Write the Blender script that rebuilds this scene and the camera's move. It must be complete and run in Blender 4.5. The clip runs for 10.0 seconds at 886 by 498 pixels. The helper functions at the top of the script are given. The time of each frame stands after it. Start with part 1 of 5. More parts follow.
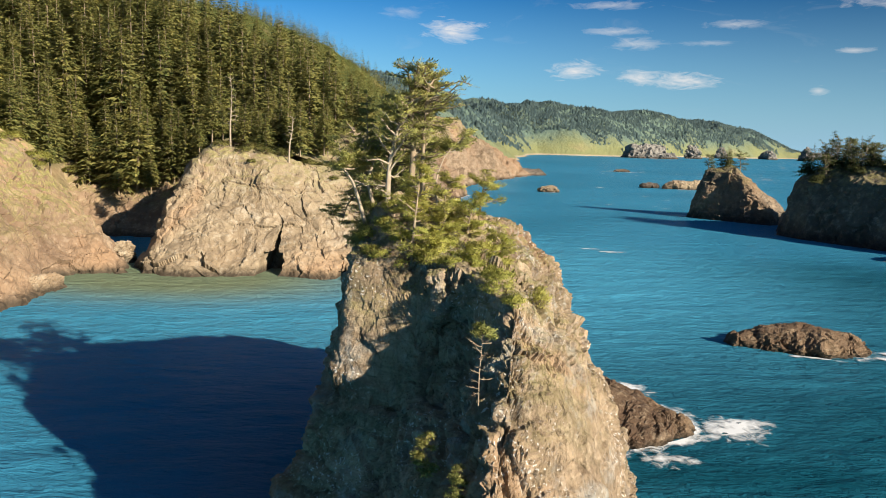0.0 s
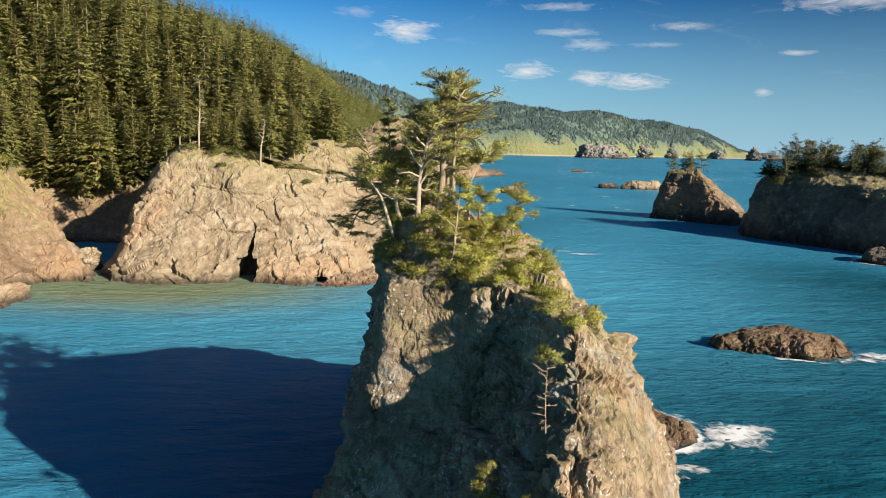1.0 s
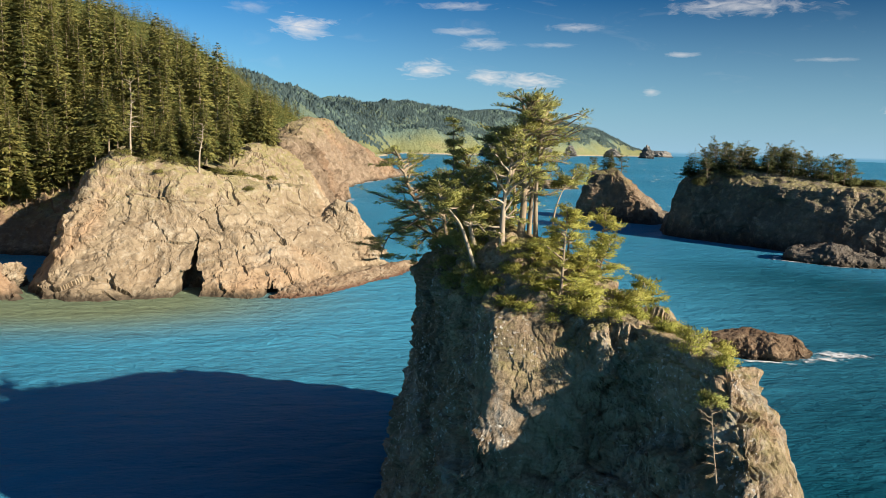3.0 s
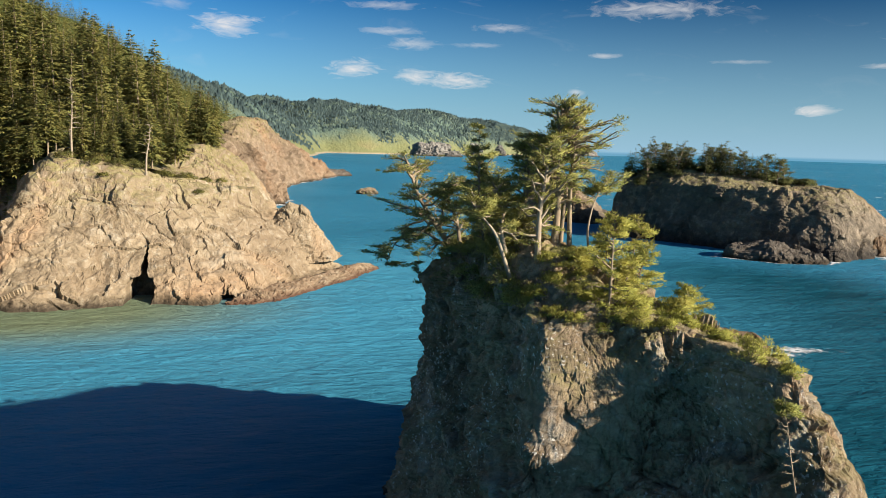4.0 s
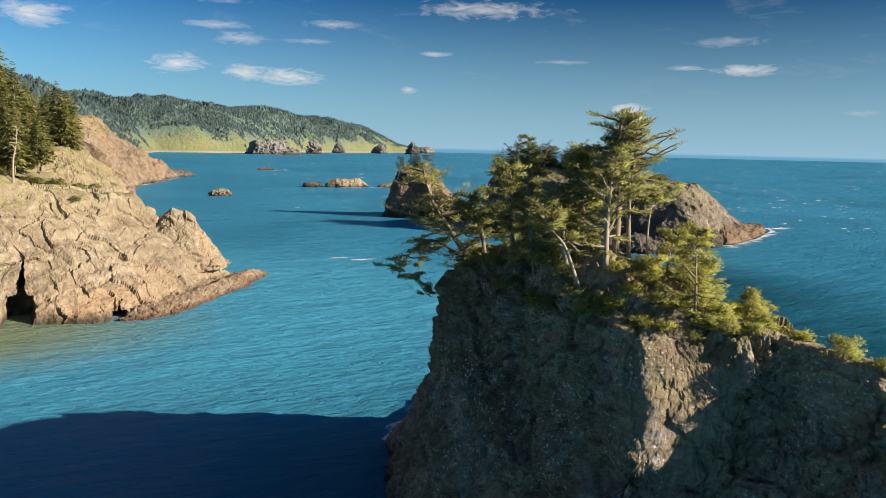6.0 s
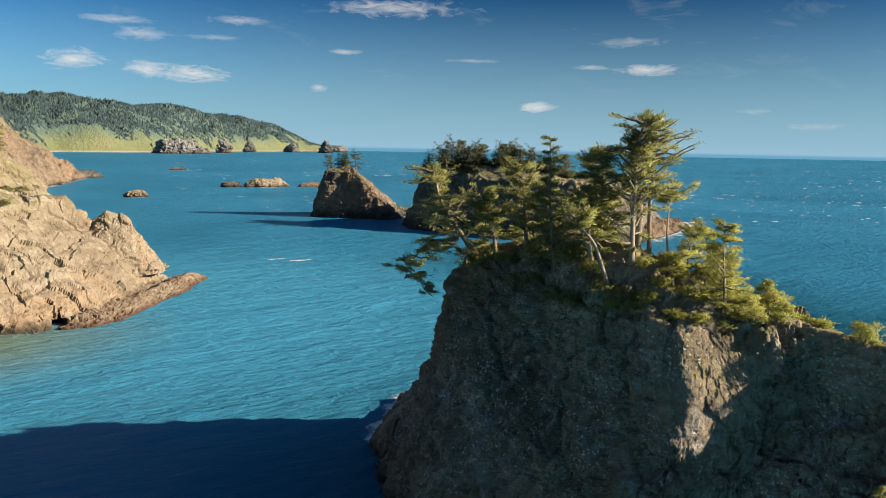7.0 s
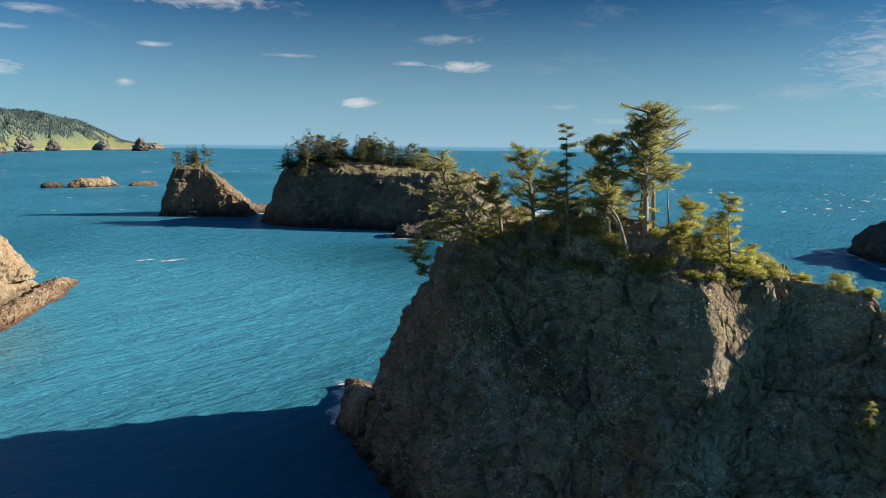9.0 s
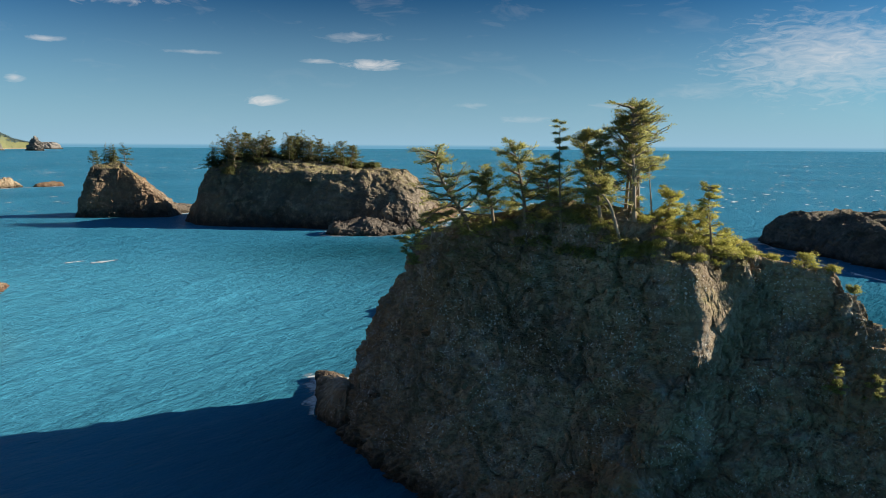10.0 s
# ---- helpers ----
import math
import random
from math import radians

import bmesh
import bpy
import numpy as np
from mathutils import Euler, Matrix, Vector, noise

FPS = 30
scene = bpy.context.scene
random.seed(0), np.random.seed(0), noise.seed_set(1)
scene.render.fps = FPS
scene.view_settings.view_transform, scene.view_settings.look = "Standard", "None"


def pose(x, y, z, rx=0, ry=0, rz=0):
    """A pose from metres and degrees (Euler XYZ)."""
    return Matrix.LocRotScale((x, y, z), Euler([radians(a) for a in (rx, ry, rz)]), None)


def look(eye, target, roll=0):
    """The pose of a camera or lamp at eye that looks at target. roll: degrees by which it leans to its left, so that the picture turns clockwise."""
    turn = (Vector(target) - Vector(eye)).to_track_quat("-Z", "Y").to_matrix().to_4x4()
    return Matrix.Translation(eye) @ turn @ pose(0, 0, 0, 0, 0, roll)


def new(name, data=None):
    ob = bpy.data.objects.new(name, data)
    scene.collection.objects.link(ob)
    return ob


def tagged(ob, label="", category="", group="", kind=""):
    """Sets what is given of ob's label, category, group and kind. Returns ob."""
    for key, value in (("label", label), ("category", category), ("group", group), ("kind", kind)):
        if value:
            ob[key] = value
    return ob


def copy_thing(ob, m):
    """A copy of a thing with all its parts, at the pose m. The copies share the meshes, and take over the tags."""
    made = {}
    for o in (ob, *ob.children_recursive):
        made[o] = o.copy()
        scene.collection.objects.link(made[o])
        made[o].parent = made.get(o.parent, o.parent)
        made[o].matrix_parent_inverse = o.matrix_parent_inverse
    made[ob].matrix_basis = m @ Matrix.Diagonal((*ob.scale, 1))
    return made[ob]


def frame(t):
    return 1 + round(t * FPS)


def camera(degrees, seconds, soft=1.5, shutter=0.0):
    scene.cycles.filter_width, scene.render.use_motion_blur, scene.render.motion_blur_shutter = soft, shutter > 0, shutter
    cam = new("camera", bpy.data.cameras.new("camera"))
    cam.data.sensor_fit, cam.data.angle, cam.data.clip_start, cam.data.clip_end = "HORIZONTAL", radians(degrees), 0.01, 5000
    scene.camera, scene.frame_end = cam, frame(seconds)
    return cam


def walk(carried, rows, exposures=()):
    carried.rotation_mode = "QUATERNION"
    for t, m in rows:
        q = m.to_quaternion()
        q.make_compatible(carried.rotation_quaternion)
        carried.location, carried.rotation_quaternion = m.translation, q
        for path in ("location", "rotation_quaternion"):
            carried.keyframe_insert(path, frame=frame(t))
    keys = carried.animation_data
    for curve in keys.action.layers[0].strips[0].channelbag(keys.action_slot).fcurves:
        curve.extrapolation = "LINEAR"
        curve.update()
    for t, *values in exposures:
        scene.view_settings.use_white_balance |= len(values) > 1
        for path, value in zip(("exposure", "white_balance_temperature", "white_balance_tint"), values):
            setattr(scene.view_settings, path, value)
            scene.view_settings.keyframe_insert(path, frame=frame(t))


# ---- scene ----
cam = camera(59.13, 10.0, soft=0.5)
PATH = [
    (0, 0.00, 0.00, 35.24, 82.148, -1.724, 2.585),
    (0.5, -2.90, 0.94, 35.58, 82.201, -1.753, 0.897),
    (1, -5.95, 1.90, 35.98, 82.233, -1.738, -0.777),
    (1.5, -9.11, 2.87, 36.39, 82.259, -1.739, -2.463),
    (2, -12.30, 3.98, 36.79, 82.279, -1.688, -4.139),
    (2.5, -15.55, 5.15, 37.17, 82.288, -1.672, -5.850),
    (4, -25.94, 9.25, 37.75, 82.426, -1.635, -13.238),
    (4.5, -29.50, 10.70, 37.91, 82.463, -1.559, -15.828),
    (5, -33.18, 12.20, 38.15, 82.472, -1.464, -18.691),
    (5.5, -37.01, 13.84, 38.36, 82.493, -1.377, -21.931),
    (7, -48.87, 18.98, 38.50, 82.523, -1.066, -31.577),
    (7.5, -52.94, 20.57, 38.49, 82.463, -0.851, -34.796),
    (8, -57.20, 22.12, 38.28, 82.421, -0.740, -37.997),
    (8.5, -61.41, 23.63, 37.93, 82.420, -0.655, -41.192),
    (9, -65.61, 25.19, 37.62, 82.378, -0.519, -44.416),
    (9.5, -69.90, 26.82, 37.43, 82.338, -0.407, -47.656),
    (10, -74.23, 28.55, 37.20, 82.298, -0.318, -50.911),
]
walk(cam, [(t, pose(*p)) for t, *p in PATH], [(0, 1.1), (10, 1.0)])

# ---- light: low afternoon sun from behind the right shoulder, clear sky ----
SUN_ELEV, SUN_X, SUN_Y = 22.5, 0.77, -0.638
sun_data = bpy.data.lights.new("sun", "SUN")
sun_data.energy, sun_data.angle, sun_data.color = 5.0, radians(0.6), (1.0, 0.87, 0.7)
sun = new("sun", sun_data)
_h = math.cos(radians(SUN_ELEV))
sun.matrix_world = look((SUN_X * _h * 400, SUN_Y * _h * 400, math.sin(radians(SUN_ELEV)) * 400), (0, 0, 0))

world = bpy.data.worlds.new("sky")
scene.world = world
world.use_nodes = True
SKY_STRENGTH = 0.043
# small high clouds: azimuth from +y to the right, elevation, half width, half height (degrees), weight
CLOUDS = [
    (-2.1, 7.8, 2.3, 0.85, 1.0), (6.6, 5.2, 2.0, 0.70, 1.0), (11.2, 4.8, 1.8, 0.55, 0.95), (14.1, 4.6, 2.5, 0.65, 1.0), (9.4, 7.9, 2.6, 0.30, 0.5),
    (10.7, 7.1, 2.0, 0.45, 0.5), (17.2, 8.3, 2.4, 0.30, 0.5), (15.6, 7.1, 2.0, 0.20, 0.35), (24.4, 6.5, 1.4, 0.20, 0.6), (22.6, 4.0, 0.6, 0.40, 0.6),
    (-5.8, 8.9, 1.6, 0.45, 0.3), (8.9, 9.6, 3.1, 0.30, 0.5), (27.9, 9.6, 4.8, 0.65, 0.75), (38.3, 2.9, 1.4, 0.40, 0.95), (33.7, 6.1, 2.1, 0.15, 0.35),
    (41.9, 5.7, 1.4, 0.20, 0.6), (45.8, 5.5, 2.4, 0.40, 0.9), (44.5, 7.4, 2.3, 0.35, 0.35), (63.3, 2.7, 1.9, 0.30, 0.3), (52.9, 2.7, 1.3, 0.20, 0.25),
    (76.8, 5.7, 7.2, 2.98, 0.6), (56.9, 1.7, 2.1, 0.30, 0.3), (68.9, 3.6, 3.3, 0.60, 0.2),
]


def link(tree, a, b):
    tree.links.new(a, b)


def mathn(tree, op, a, b=None, clamp=False):
    n = tree.nodes.new("ShaderNodeMath")
    n.operation, n.use_clamp = op, clamp
    for i, v in enumerate((a, b)):
        if v is None:
            continue
        if isinstance(v, (int, float)):
            n.inputs[i].default_value = v
        else:
            link(tree, v, n.inputs[i])
    return n.outputs[0]


def mixc(tree, fac, a, b, blend="MIX"):
    n = tree.nodes.new("ShaderNodeMix")
    n.data_type, n.blend_type = "RGBA", blend
    for sock, v in ((n.inputs[0], fac), (n.inputs[6], a), (n.inputs[7], b)):
        if isinstance(v, (int, float)):
            sock.default_value = v
        elif isinstance(v, tuple):
            sock.default_value = (*v, 1) if len(v) == 3 else v
        else:
            link(tree, v, sock)
    return n.outputs[2]


def noisen(tree, vec, scale, detail=4.0, rough=0.55, distort=0.0):
    n = tree.nodes.new("ShaderNodeTexNoise")
    n.inputs["Scale"].default_value, n.inputs["Detail"].default_value = scale, detail
    n.inputs["Roughness"].default_value, n.inputs["Distortion"].default_value = rough, distort
    if vec is not None:
        link(tree, vec, n.inputs["Vector"])
    return n.outputs[0]


def rampn(tree, fac, stops):
    n = tree.nodes.new("ShaderNodeValToRGB")
    els = n.color_ramp.elements
    while len(els) < len(stops):
        els.new(0.5)
    for e, (p, c) in zip(els, stops):
        e.position, e.color = p, ((c, c, c, 1) if isinstance(c, (int, float)) else (*c, 1))
    link(tree, fac, n.inputs[0])
    return n.outputs[0]


def stretchn(tree, vec, sx, sy, sz, rot=0.0):
    n = tree.nodes.new("ShaderNodeMapping")
    n.inputs["Scale"].default_value = (sx, sy, sz)
    n.inputs["Rotation"].default_value = (0, 0, radians(rot))
    link(tree, vec, n.inputs["Vector"])
    return n.outputs[0]


def build_sky():
    t = world.node_tree
    t.nodes.clear()
    out, bg = t.nodes.new("ShaderNodeOutputWorld"), t.nodes.new("ShaderNodeBackground")
    sky = t.nodes.new("ShaderNodeTexSky")
    sky.sky_type, sky.sun_disc = "NISHITA", False
    sky.sun_elevation, sky.sun_rotation = radians(SUN_ELEV), math.atan2(SUN_X, SUN_Y)
    sky.altitude, sky.air_density, sky.dust_density, sky.ozone_density = 30, 1.0, 0.6, 2.0
    geo = t.nodes.new("ShaderNodeTexCoord")
    sep = t.nodes.new("ShaderNodeSeparateXYZ")
    link(t, geo.outputs["Generated"], sep.inputs[0])
    az = mathn(t, "MULTIPLY", mathn(t, "ARCTAN2", sep.outputs[0], sep.outputs[1]), 57.29578)
    el = mathn(t, "MULTIPLY", mathn(t, "ARCSINE", sep.outputs[2]), 57.29578)
    vec = t.nodes.new("ShaderNodeCombineXYZ")
    link(t, az, vec.inputs[0])
    link(t, mathn(t, "MULTIPLY", el, 3.4), vec.inputs[1])
    ragged = noisen(t, vec.outputs[0], 0.55, 8, 0.6, 1.4)
    wisps = noisen(t, vec.outputs[0], 0.17, 6, 0.6, 1.2)
    total = None
    for a, e, w, h, weight in CLOUDS:
        da = mathn(t, "DIVIDE", mathn(t, "SUBTRACT", az, a), w)
        de = mathn(t, "DIVIDE", mathn(t, "SUBTRACT", el, e), h)
        r = mathn(t, "SQRT", mathn(t, "ADD", mathn(t, "MULTIPLY", da, da), mathn(t, "MULTIPLY", de, de)))
        m = mathn(t, "SUBTRACT", 1.0, r)
        m = mathn(t, "ADD", m, mathn(t, "MULTIPLY", mathn(t, "SUBTRACT", ragged, 0.5), 2.2))
        m = mathn(t, "MULTIPLY", mathn(t, "MULTIPLY", m, weight), 0.75, True)
        total = m if total is None else mathn(t, "MAXIMUM", total, m)
    haze = mathn(t, "MULTIPLY", mathn(t, "SUBTRACT", wisps, 0.58), 0.7, True)
    haze = mathn(t, "MULTIPLY", haze, mathn(t, "MULTIPLY", el, 0.08, True))
    cover = mathn(t, "MAXIMUM", total, haze)
    rise = mathn(t, "MULTIPLY", el, 0.085, True)
    above = mathn(t, "MULTIPLY", mathn(t, "SUBTRACT", el, 15.0), 0.05, True)
    tone = mixc(t, above, mixc(t, rise, SKY_LOW, SKY_HIGH), SKY_TOP)
    tint = mixc(t, 1.0, sky.outputs[0], tone, "MULTIPLY")
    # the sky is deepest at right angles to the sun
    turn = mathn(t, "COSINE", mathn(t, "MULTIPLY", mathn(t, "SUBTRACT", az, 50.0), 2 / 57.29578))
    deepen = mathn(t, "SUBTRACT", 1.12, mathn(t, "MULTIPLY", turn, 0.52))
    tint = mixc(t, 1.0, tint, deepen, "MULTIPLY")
    low = mathn(t, "POWER", mathn(t, "SUBTRACT", 1.0, mathn(t, "MULTIPLY", mathn(t, "MAXIMUM", el, 0.0), 0.085), True), 1.6)
    tint = mixc(t, mathn(t, "MULTIPLY", low, 0.85), tint, HORIZON)
    withc = mixc(t, cover, tint, CLOUD_COLOUR)
    below = mathn(t, "MULTIPLY", mathn(t, "SUBTRACT", -0.1, el), 6.0, True)
    final = mixc(t, below, withc, SEA_BELOW)
    link(t, final, bg.inputs[0])
    bg.inputs[1].default_value = SKY_STRENGTH
    link(t, bg.outputs[0], out.inputs[0])


SKY_TOP = (0.5, 0.72, 0.86)
HORIZON, SKY_LOW, SKY_HIGH = (4.0, 6.6, 8.5), (0.34, 0.9, 1.32), (0.03, 0.36, 0.74)
CLOUD_COLOUR, SEA_BELOW = (9.5, 9.2, 9.0), (1.8, 4.4, 6.3)
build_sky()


# ---- materials ----
def material(name):
    m = bpy.data.materials.new(name)
    m.use_nodes = True
    t = m.node_tree
    t.nodes.clear()
    out, b = t.nodes.new("ShaderNodeOutputMaterial"), t.nodes.new("ShaderNodeBsdfPrincipled")
    link(t, b.outputs[0], out.inputs[0])
    pos = t.nodes.new("ShaderNodeNewGeometry").outputs["Position"]
    return m, t, b, pos, out


def bumpn(tree, height, strength, distance, after=None):
    n = tree.nodes.new("ShaderNodeBump")
    n.inputs["Strength"].default_value, n.inputs["Distance"].default_value = strength, distance
    link(tree, height, n.inputs["Height"])
    if after is not None:
        link(tree, after, n.inputs["Normal"])
    return n.outputs[0]


def up_mask(t, lo, hi):
    s = t.nodes.new("ShaderNodeSeparateXYZ")
    link(t, t.nodes.new("ShaderNodeNewGeometry").outputs["Normal"], s.inputs[0])
    n = t.nodes.new("ShaderNodeMapRange")
    n.inputs["From Min"].default_value, n.inputs["From Max"].default_value = lo, hi
    link(t, s.outputs[2], n.inputs["Value"])
    return n.outputs[0]


def height_mask(t, pos, lo, hi):
    s = t.nodes.new("ShaderNodeSeparateXYZ")
    link(t, pos, s.inputs[0])
    n = t.nodes.new("ShaderNodeMapRange")
    n.inputs["From Min"].default_value, n.inputs["From Max"].default_value = lo, hi
    link(t, s.outputs[2], n.inputs["Value"])
    return n.outputs[0]


def rock_material(name, dark, mid, pale, grain, green=0.0, grass_from=20.0, lichen=0.0, rust=None, wet=2.6, relief=1.0, foot=(0.035, 0.027, 0.018)):
    """Weathered sandstone: broad patches, veins, pale lichen, a dark wet foot and growth on ledges."""
    m, t, b, pos, _ = material(name)
    broad = noisen(t, pos, 0.09 * grain, 5, 0.6, 0.4)
    fine = noisen(t, pos, 1.1 * grain, 8, 0.68)
    col = mixc(t, rampn(t, broad, [(0.34, 0.0), (0.62, 1.0)]), dark, mid)
    col = mixc(t, rampn(t, fine, [(0.52, 0.0), (0.8, 1.0)]), col, pale)
    pits = rampn(t, noisen(t, pos, 2.6 * grain, 4, 0.65), [(0.34, 0.0), (0.46, 1.0)])
    col = mixc(t, mathn(t, "MULTIPLY", mathn(t, "SUBTRACT", 1.0, pits), 0.6 * relief), col, dark)
    cracks = t.nodes.new("ShaderNodeTexVoronoi")
    cracks.feature = "DISTANCE_TO_EDGE"
    cracks.inputs["Scale"].default_value = 0.55 * grain
    warp = mixc(t, 0.35, pos, noisen(t, pos, 0.5 * grain, 4, 0.6), "ADD")
    link(t, warp, cracks.inputs["Vector"])
    gap = rampn(t, cracks.outputs[0], [(0.0, 0.0), (0.05, 1.0)])
    col = mixc(t, mathn(t, "MULTIPLY", mathn(t, "SUBTRACT", 1.0, gap), 0.3), col, dark)
    beds = noisen(t, stretchn(t, warp, 0.16, 0.16, 1.3, 20), 0.9 * grain, 5, 0.6, 0.6)
    col = mixc(t, mathn(t, "MULTIPLY", rampn(t, beds, [(0.5, 0.0), (0.62, 1.0)]), 0.35), col, dark)
    chalk = noisen(t, pos, 0.16 * grain, 6, 0.7, 0.3)
    col = mixc(t, mathn(t, "MULTIPLY", rampn(t, chalk, [(0.58, 0.0), (0.68, 1.0)]), 0.55), col, pale)
    if rust:
        col = mixc(t, rampn(t, noisen(t, pos, 0.045 * grain, 4, 0.6, 0.8), [(0.52, 0.0), (0.68, 0.8)]), col, rust)
    if lichen:
        moss = mathn(t, "MULTIPLY", rampn(t, noisen(t, pos, 0.2, 5, 0.65, 0.5), [(0.52, 0.0), (0.64, 1.0)]), 0.25)
        col = mixc(t, moss, col, mixc(t, fine, (0.06, 0.07, 0.03), (0.17, 0.17, 0.07)))
        spots = noisen(t, pos, 4.2, 2, 0.5)
        groups = rampn(t, noisen(t, pos, 0.22, 4, 0.6), [(0.46, 0.0), (0.6, 1.0)])
        spot = mathn(t, "MULTIPLY", rampn(t, spots, [(0.61, 0.0), (0.64, 1.0)]), groups)
        crust = rampn(t, noisen(t, pos, 0.3, 7, 0.72, 0.4), [(0.52, 0.0), (0.68, 0.7)])
        col = mixc(t, crust, col, mixc(t, fine, (0.2, 0.2, 0.18), (0.42, 0.43, 0.4)))
        col = mixc(t, mathn(t, "MULTIPLY", spot, lichen), col, (0.78, 0.77, 0.72))
    if green:
        where = mathn(t, "MULTIPLY", up_mask(t, 0.15, 0.75), height_mask(t, pos, grass_from - 8, grass_from + 6))
        tuft = rampn(t, noisen(t, pos, 0.35, 6, 0.65), [(0.38, 0.0), (0.55, 1.0)])
        blades = rampn(t, noisen(t, pos, 3.0, 5, 0.7), [(0.3, (0.1, 0.105, 0.03)), (0.52, (0.24, 0.22, 0.075)), (0.72, (0.4, 0.33, 0.16))])
        col = mixc(t, mathn(t, "MULTIPLY", mathn(t, "MULTIPLY", where, tuft), green), col, blades)
    edge = mathn(t, "ADD", height_mask(t, pos, 0.15 * wet, wet), mathn(t, "MULTIPLY", mathn(t, "SUBTRACT", fine, 0.5), 1.6), True)
    col = mixc(t, edge, mixc(t, fine, foot, tuple(2.2 * c for c in foot)), col)
    link(t, col, b.inputs["Base Color"])
    b.inputs["Roughness"].default_value = 0.88
    b.inputs["Specular IOR Level"].default_value = 0.25
    n1 = bumpn(t, fine, 0.9 * relief, 0.5 / grain)
    n2 = bumpn(t, gap, 0.3, 0.15 / grain, n1)
    n3 = bumpn(t, noisen(t, pos, 5.0 * grain, 8, 0.75), relief, 0.2 / grain, bumpn(t, pits, 0.7 * relief, 0.22 / grain, n2))
    link(t, n3, b.inputs["Normal"])
    return m


ROCK_STACK = rock_material("stack rock", (0.14, 0.1, 0.064), (0.38, 0.285, 0.185), (0.56, 0.45, 0.32), 1.0, 1.0, 24.0, 0.65, (0.3, 0.17, 0.09), relief=0.7)
ROCK_TAN = rock_material("tan cliff rock", (0.2, 0.148, 0.094), (0.295, 0.233, 0.152), (0.43, 0.385, 0.295), 0.45, 0.75, 24.0, 0.0, (0.33, 0.21, 0.12), relief=0.22)
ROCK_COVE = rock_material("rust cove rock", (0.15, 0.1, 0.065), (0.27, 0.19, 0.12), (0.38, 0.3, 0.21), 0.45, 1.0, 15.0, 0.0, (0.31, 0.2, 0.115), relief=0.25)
ROCK_RUST = rock_material("rust-brown rock", (0.17, 0.122, 0.08), (0.29, 0.215, 0.145), (0.4, 0.315, 0.225), 0.2, 0.6, 40.0, 0.0, (0.31, 0.19, 0.11), relief=0.6)
ROCK_GREY = rock_material("grey sea rock", (0.1, 0.085, 0.07), (0.2, 0.17, 0.135), (0.32, 0.27, 0.21), 0.3, 1.0, 17.0, 0.0, (0.31, 0.21, 0.13))
ROCK_ISLE = rock_material("island rock", (0.1, 0.085, 0.066), (0.22, 0.178, 0.13), (0.4, 0.33, 0.24), 0.3, 0.7, 21.0, 0.0, (0.4, 0.26, 0.15), wet=8.0, relief=0.7, foot=(0.028, 0.024, 0.02))
ROCK_LEDGE = rock_material("weedy ledge rock", (0.16, 0.1, 0.06), (0.3, 0.23, 0.15), (0.42, 0.35, 0.25), 0.8, wet=1.4, relief=0.6, foot=(0.06, 0.032, 0.02))
ROCK_FAR = rock_material("pale far rock", (0.13, 0.125, 0.115), (0.25, 0.235, 0.21), (0.4, 0.37, 0.32), 0.12, wet=8.0, relief=0.4)
ROCK_WET = rock_material("low wet rock", (0.1, 0.062, 0.038), (0.24, 0.165, 0.1), (0.4, 0.32, 0.22), 0.9, wet=0.9)


def foliage_material(name, low, high, yellow):
    m, t, b, pos, out = material(name)
    info = t.nodes.new("ShaderNodeObjectInfo")
    island = t.nodes.new("ShaderNodeNewGeometry").outputs["Random Per Island"]
    col = mixc(t, island, low, high)
    patch = rampn(t, noisen(t, pos, 0.35, 4, 0.6), [(0.42, 0.0), (0.68, 1.0)])
    col = mixc(t, mathn(t, "MULTIPLY", patch, 0.4), col, yellow)
    col = mixc(t, mathn(t, "MULTIPLY", info.outputs["Random"], 0.35), col, low)
    link(t, col, b.inputs["Base Color"])
    b.inputs["Roughness"].default_value = 0.7
    b.inputs["Specular IOR Level"].default_value = 0.25
    tr = t.nodes.new("ShaderNodeBsdfTranslucent")
    link(t, col, tr.inputs[0])
    mx = t.nodes.new("ShaderNodeMixShader")
    mx.inputs[0].default_value = 0.4
    link(t, b.outputs[0], mx.inputs[1])
    link(t, tr.outputs[0], mx.inputs[2])
    link(t, mx.outputs[0], out.inputs[0])
    return m


LEAF_FOREST = foliage_material("forest needles", (0.08, 0.105, 0.03), (0.3, 0.28, 0.08), (0.43, 0.34, 0.11))
LEAF_STACK = foliage_material("salt spruce needles", (0.16, 0.19, 0.055), (0.5, 0.49, 0.15), (0.66, 0.56, 0.2))
LEAF_SHRUB = foliage_material("shrub leaves", (0.22, 0.25, 0.05), (0.54, 0.52, 0.13), (0.66, 0.55, 0.17))
# distant trees: aerial haze painted in as paler, bluer greens
LEAF_HAZED = foliage_material("haze-tinted far forest", (0.08, 0.135, 0.15), (0.12, 0.18, 0.175), (0.17, 0.205, 0.13))
LEAF_ISLAND = foliage_material("island needles", (0.05, 0.07, 0.028), (0.16, 0.17, 0.055), (0.24, 0.21, 0.07))


def bark_material(name, low, high):
    m, t, b, pos, _ = material(name)
    streak = noisen(t, stretchn(t, pos, 6, 6, 0.9), 1.0, 6, 0.65)
    link(t, rampn(t, streak, [(0.3, low), (0.7, high)]), b.inputs["Base Color"])
    b.inputs["Roughness"].default_value = 0.9
    link(t, bumpn(t, streak, 0.6, 0.05), b.inputs["Normal"])
    return m


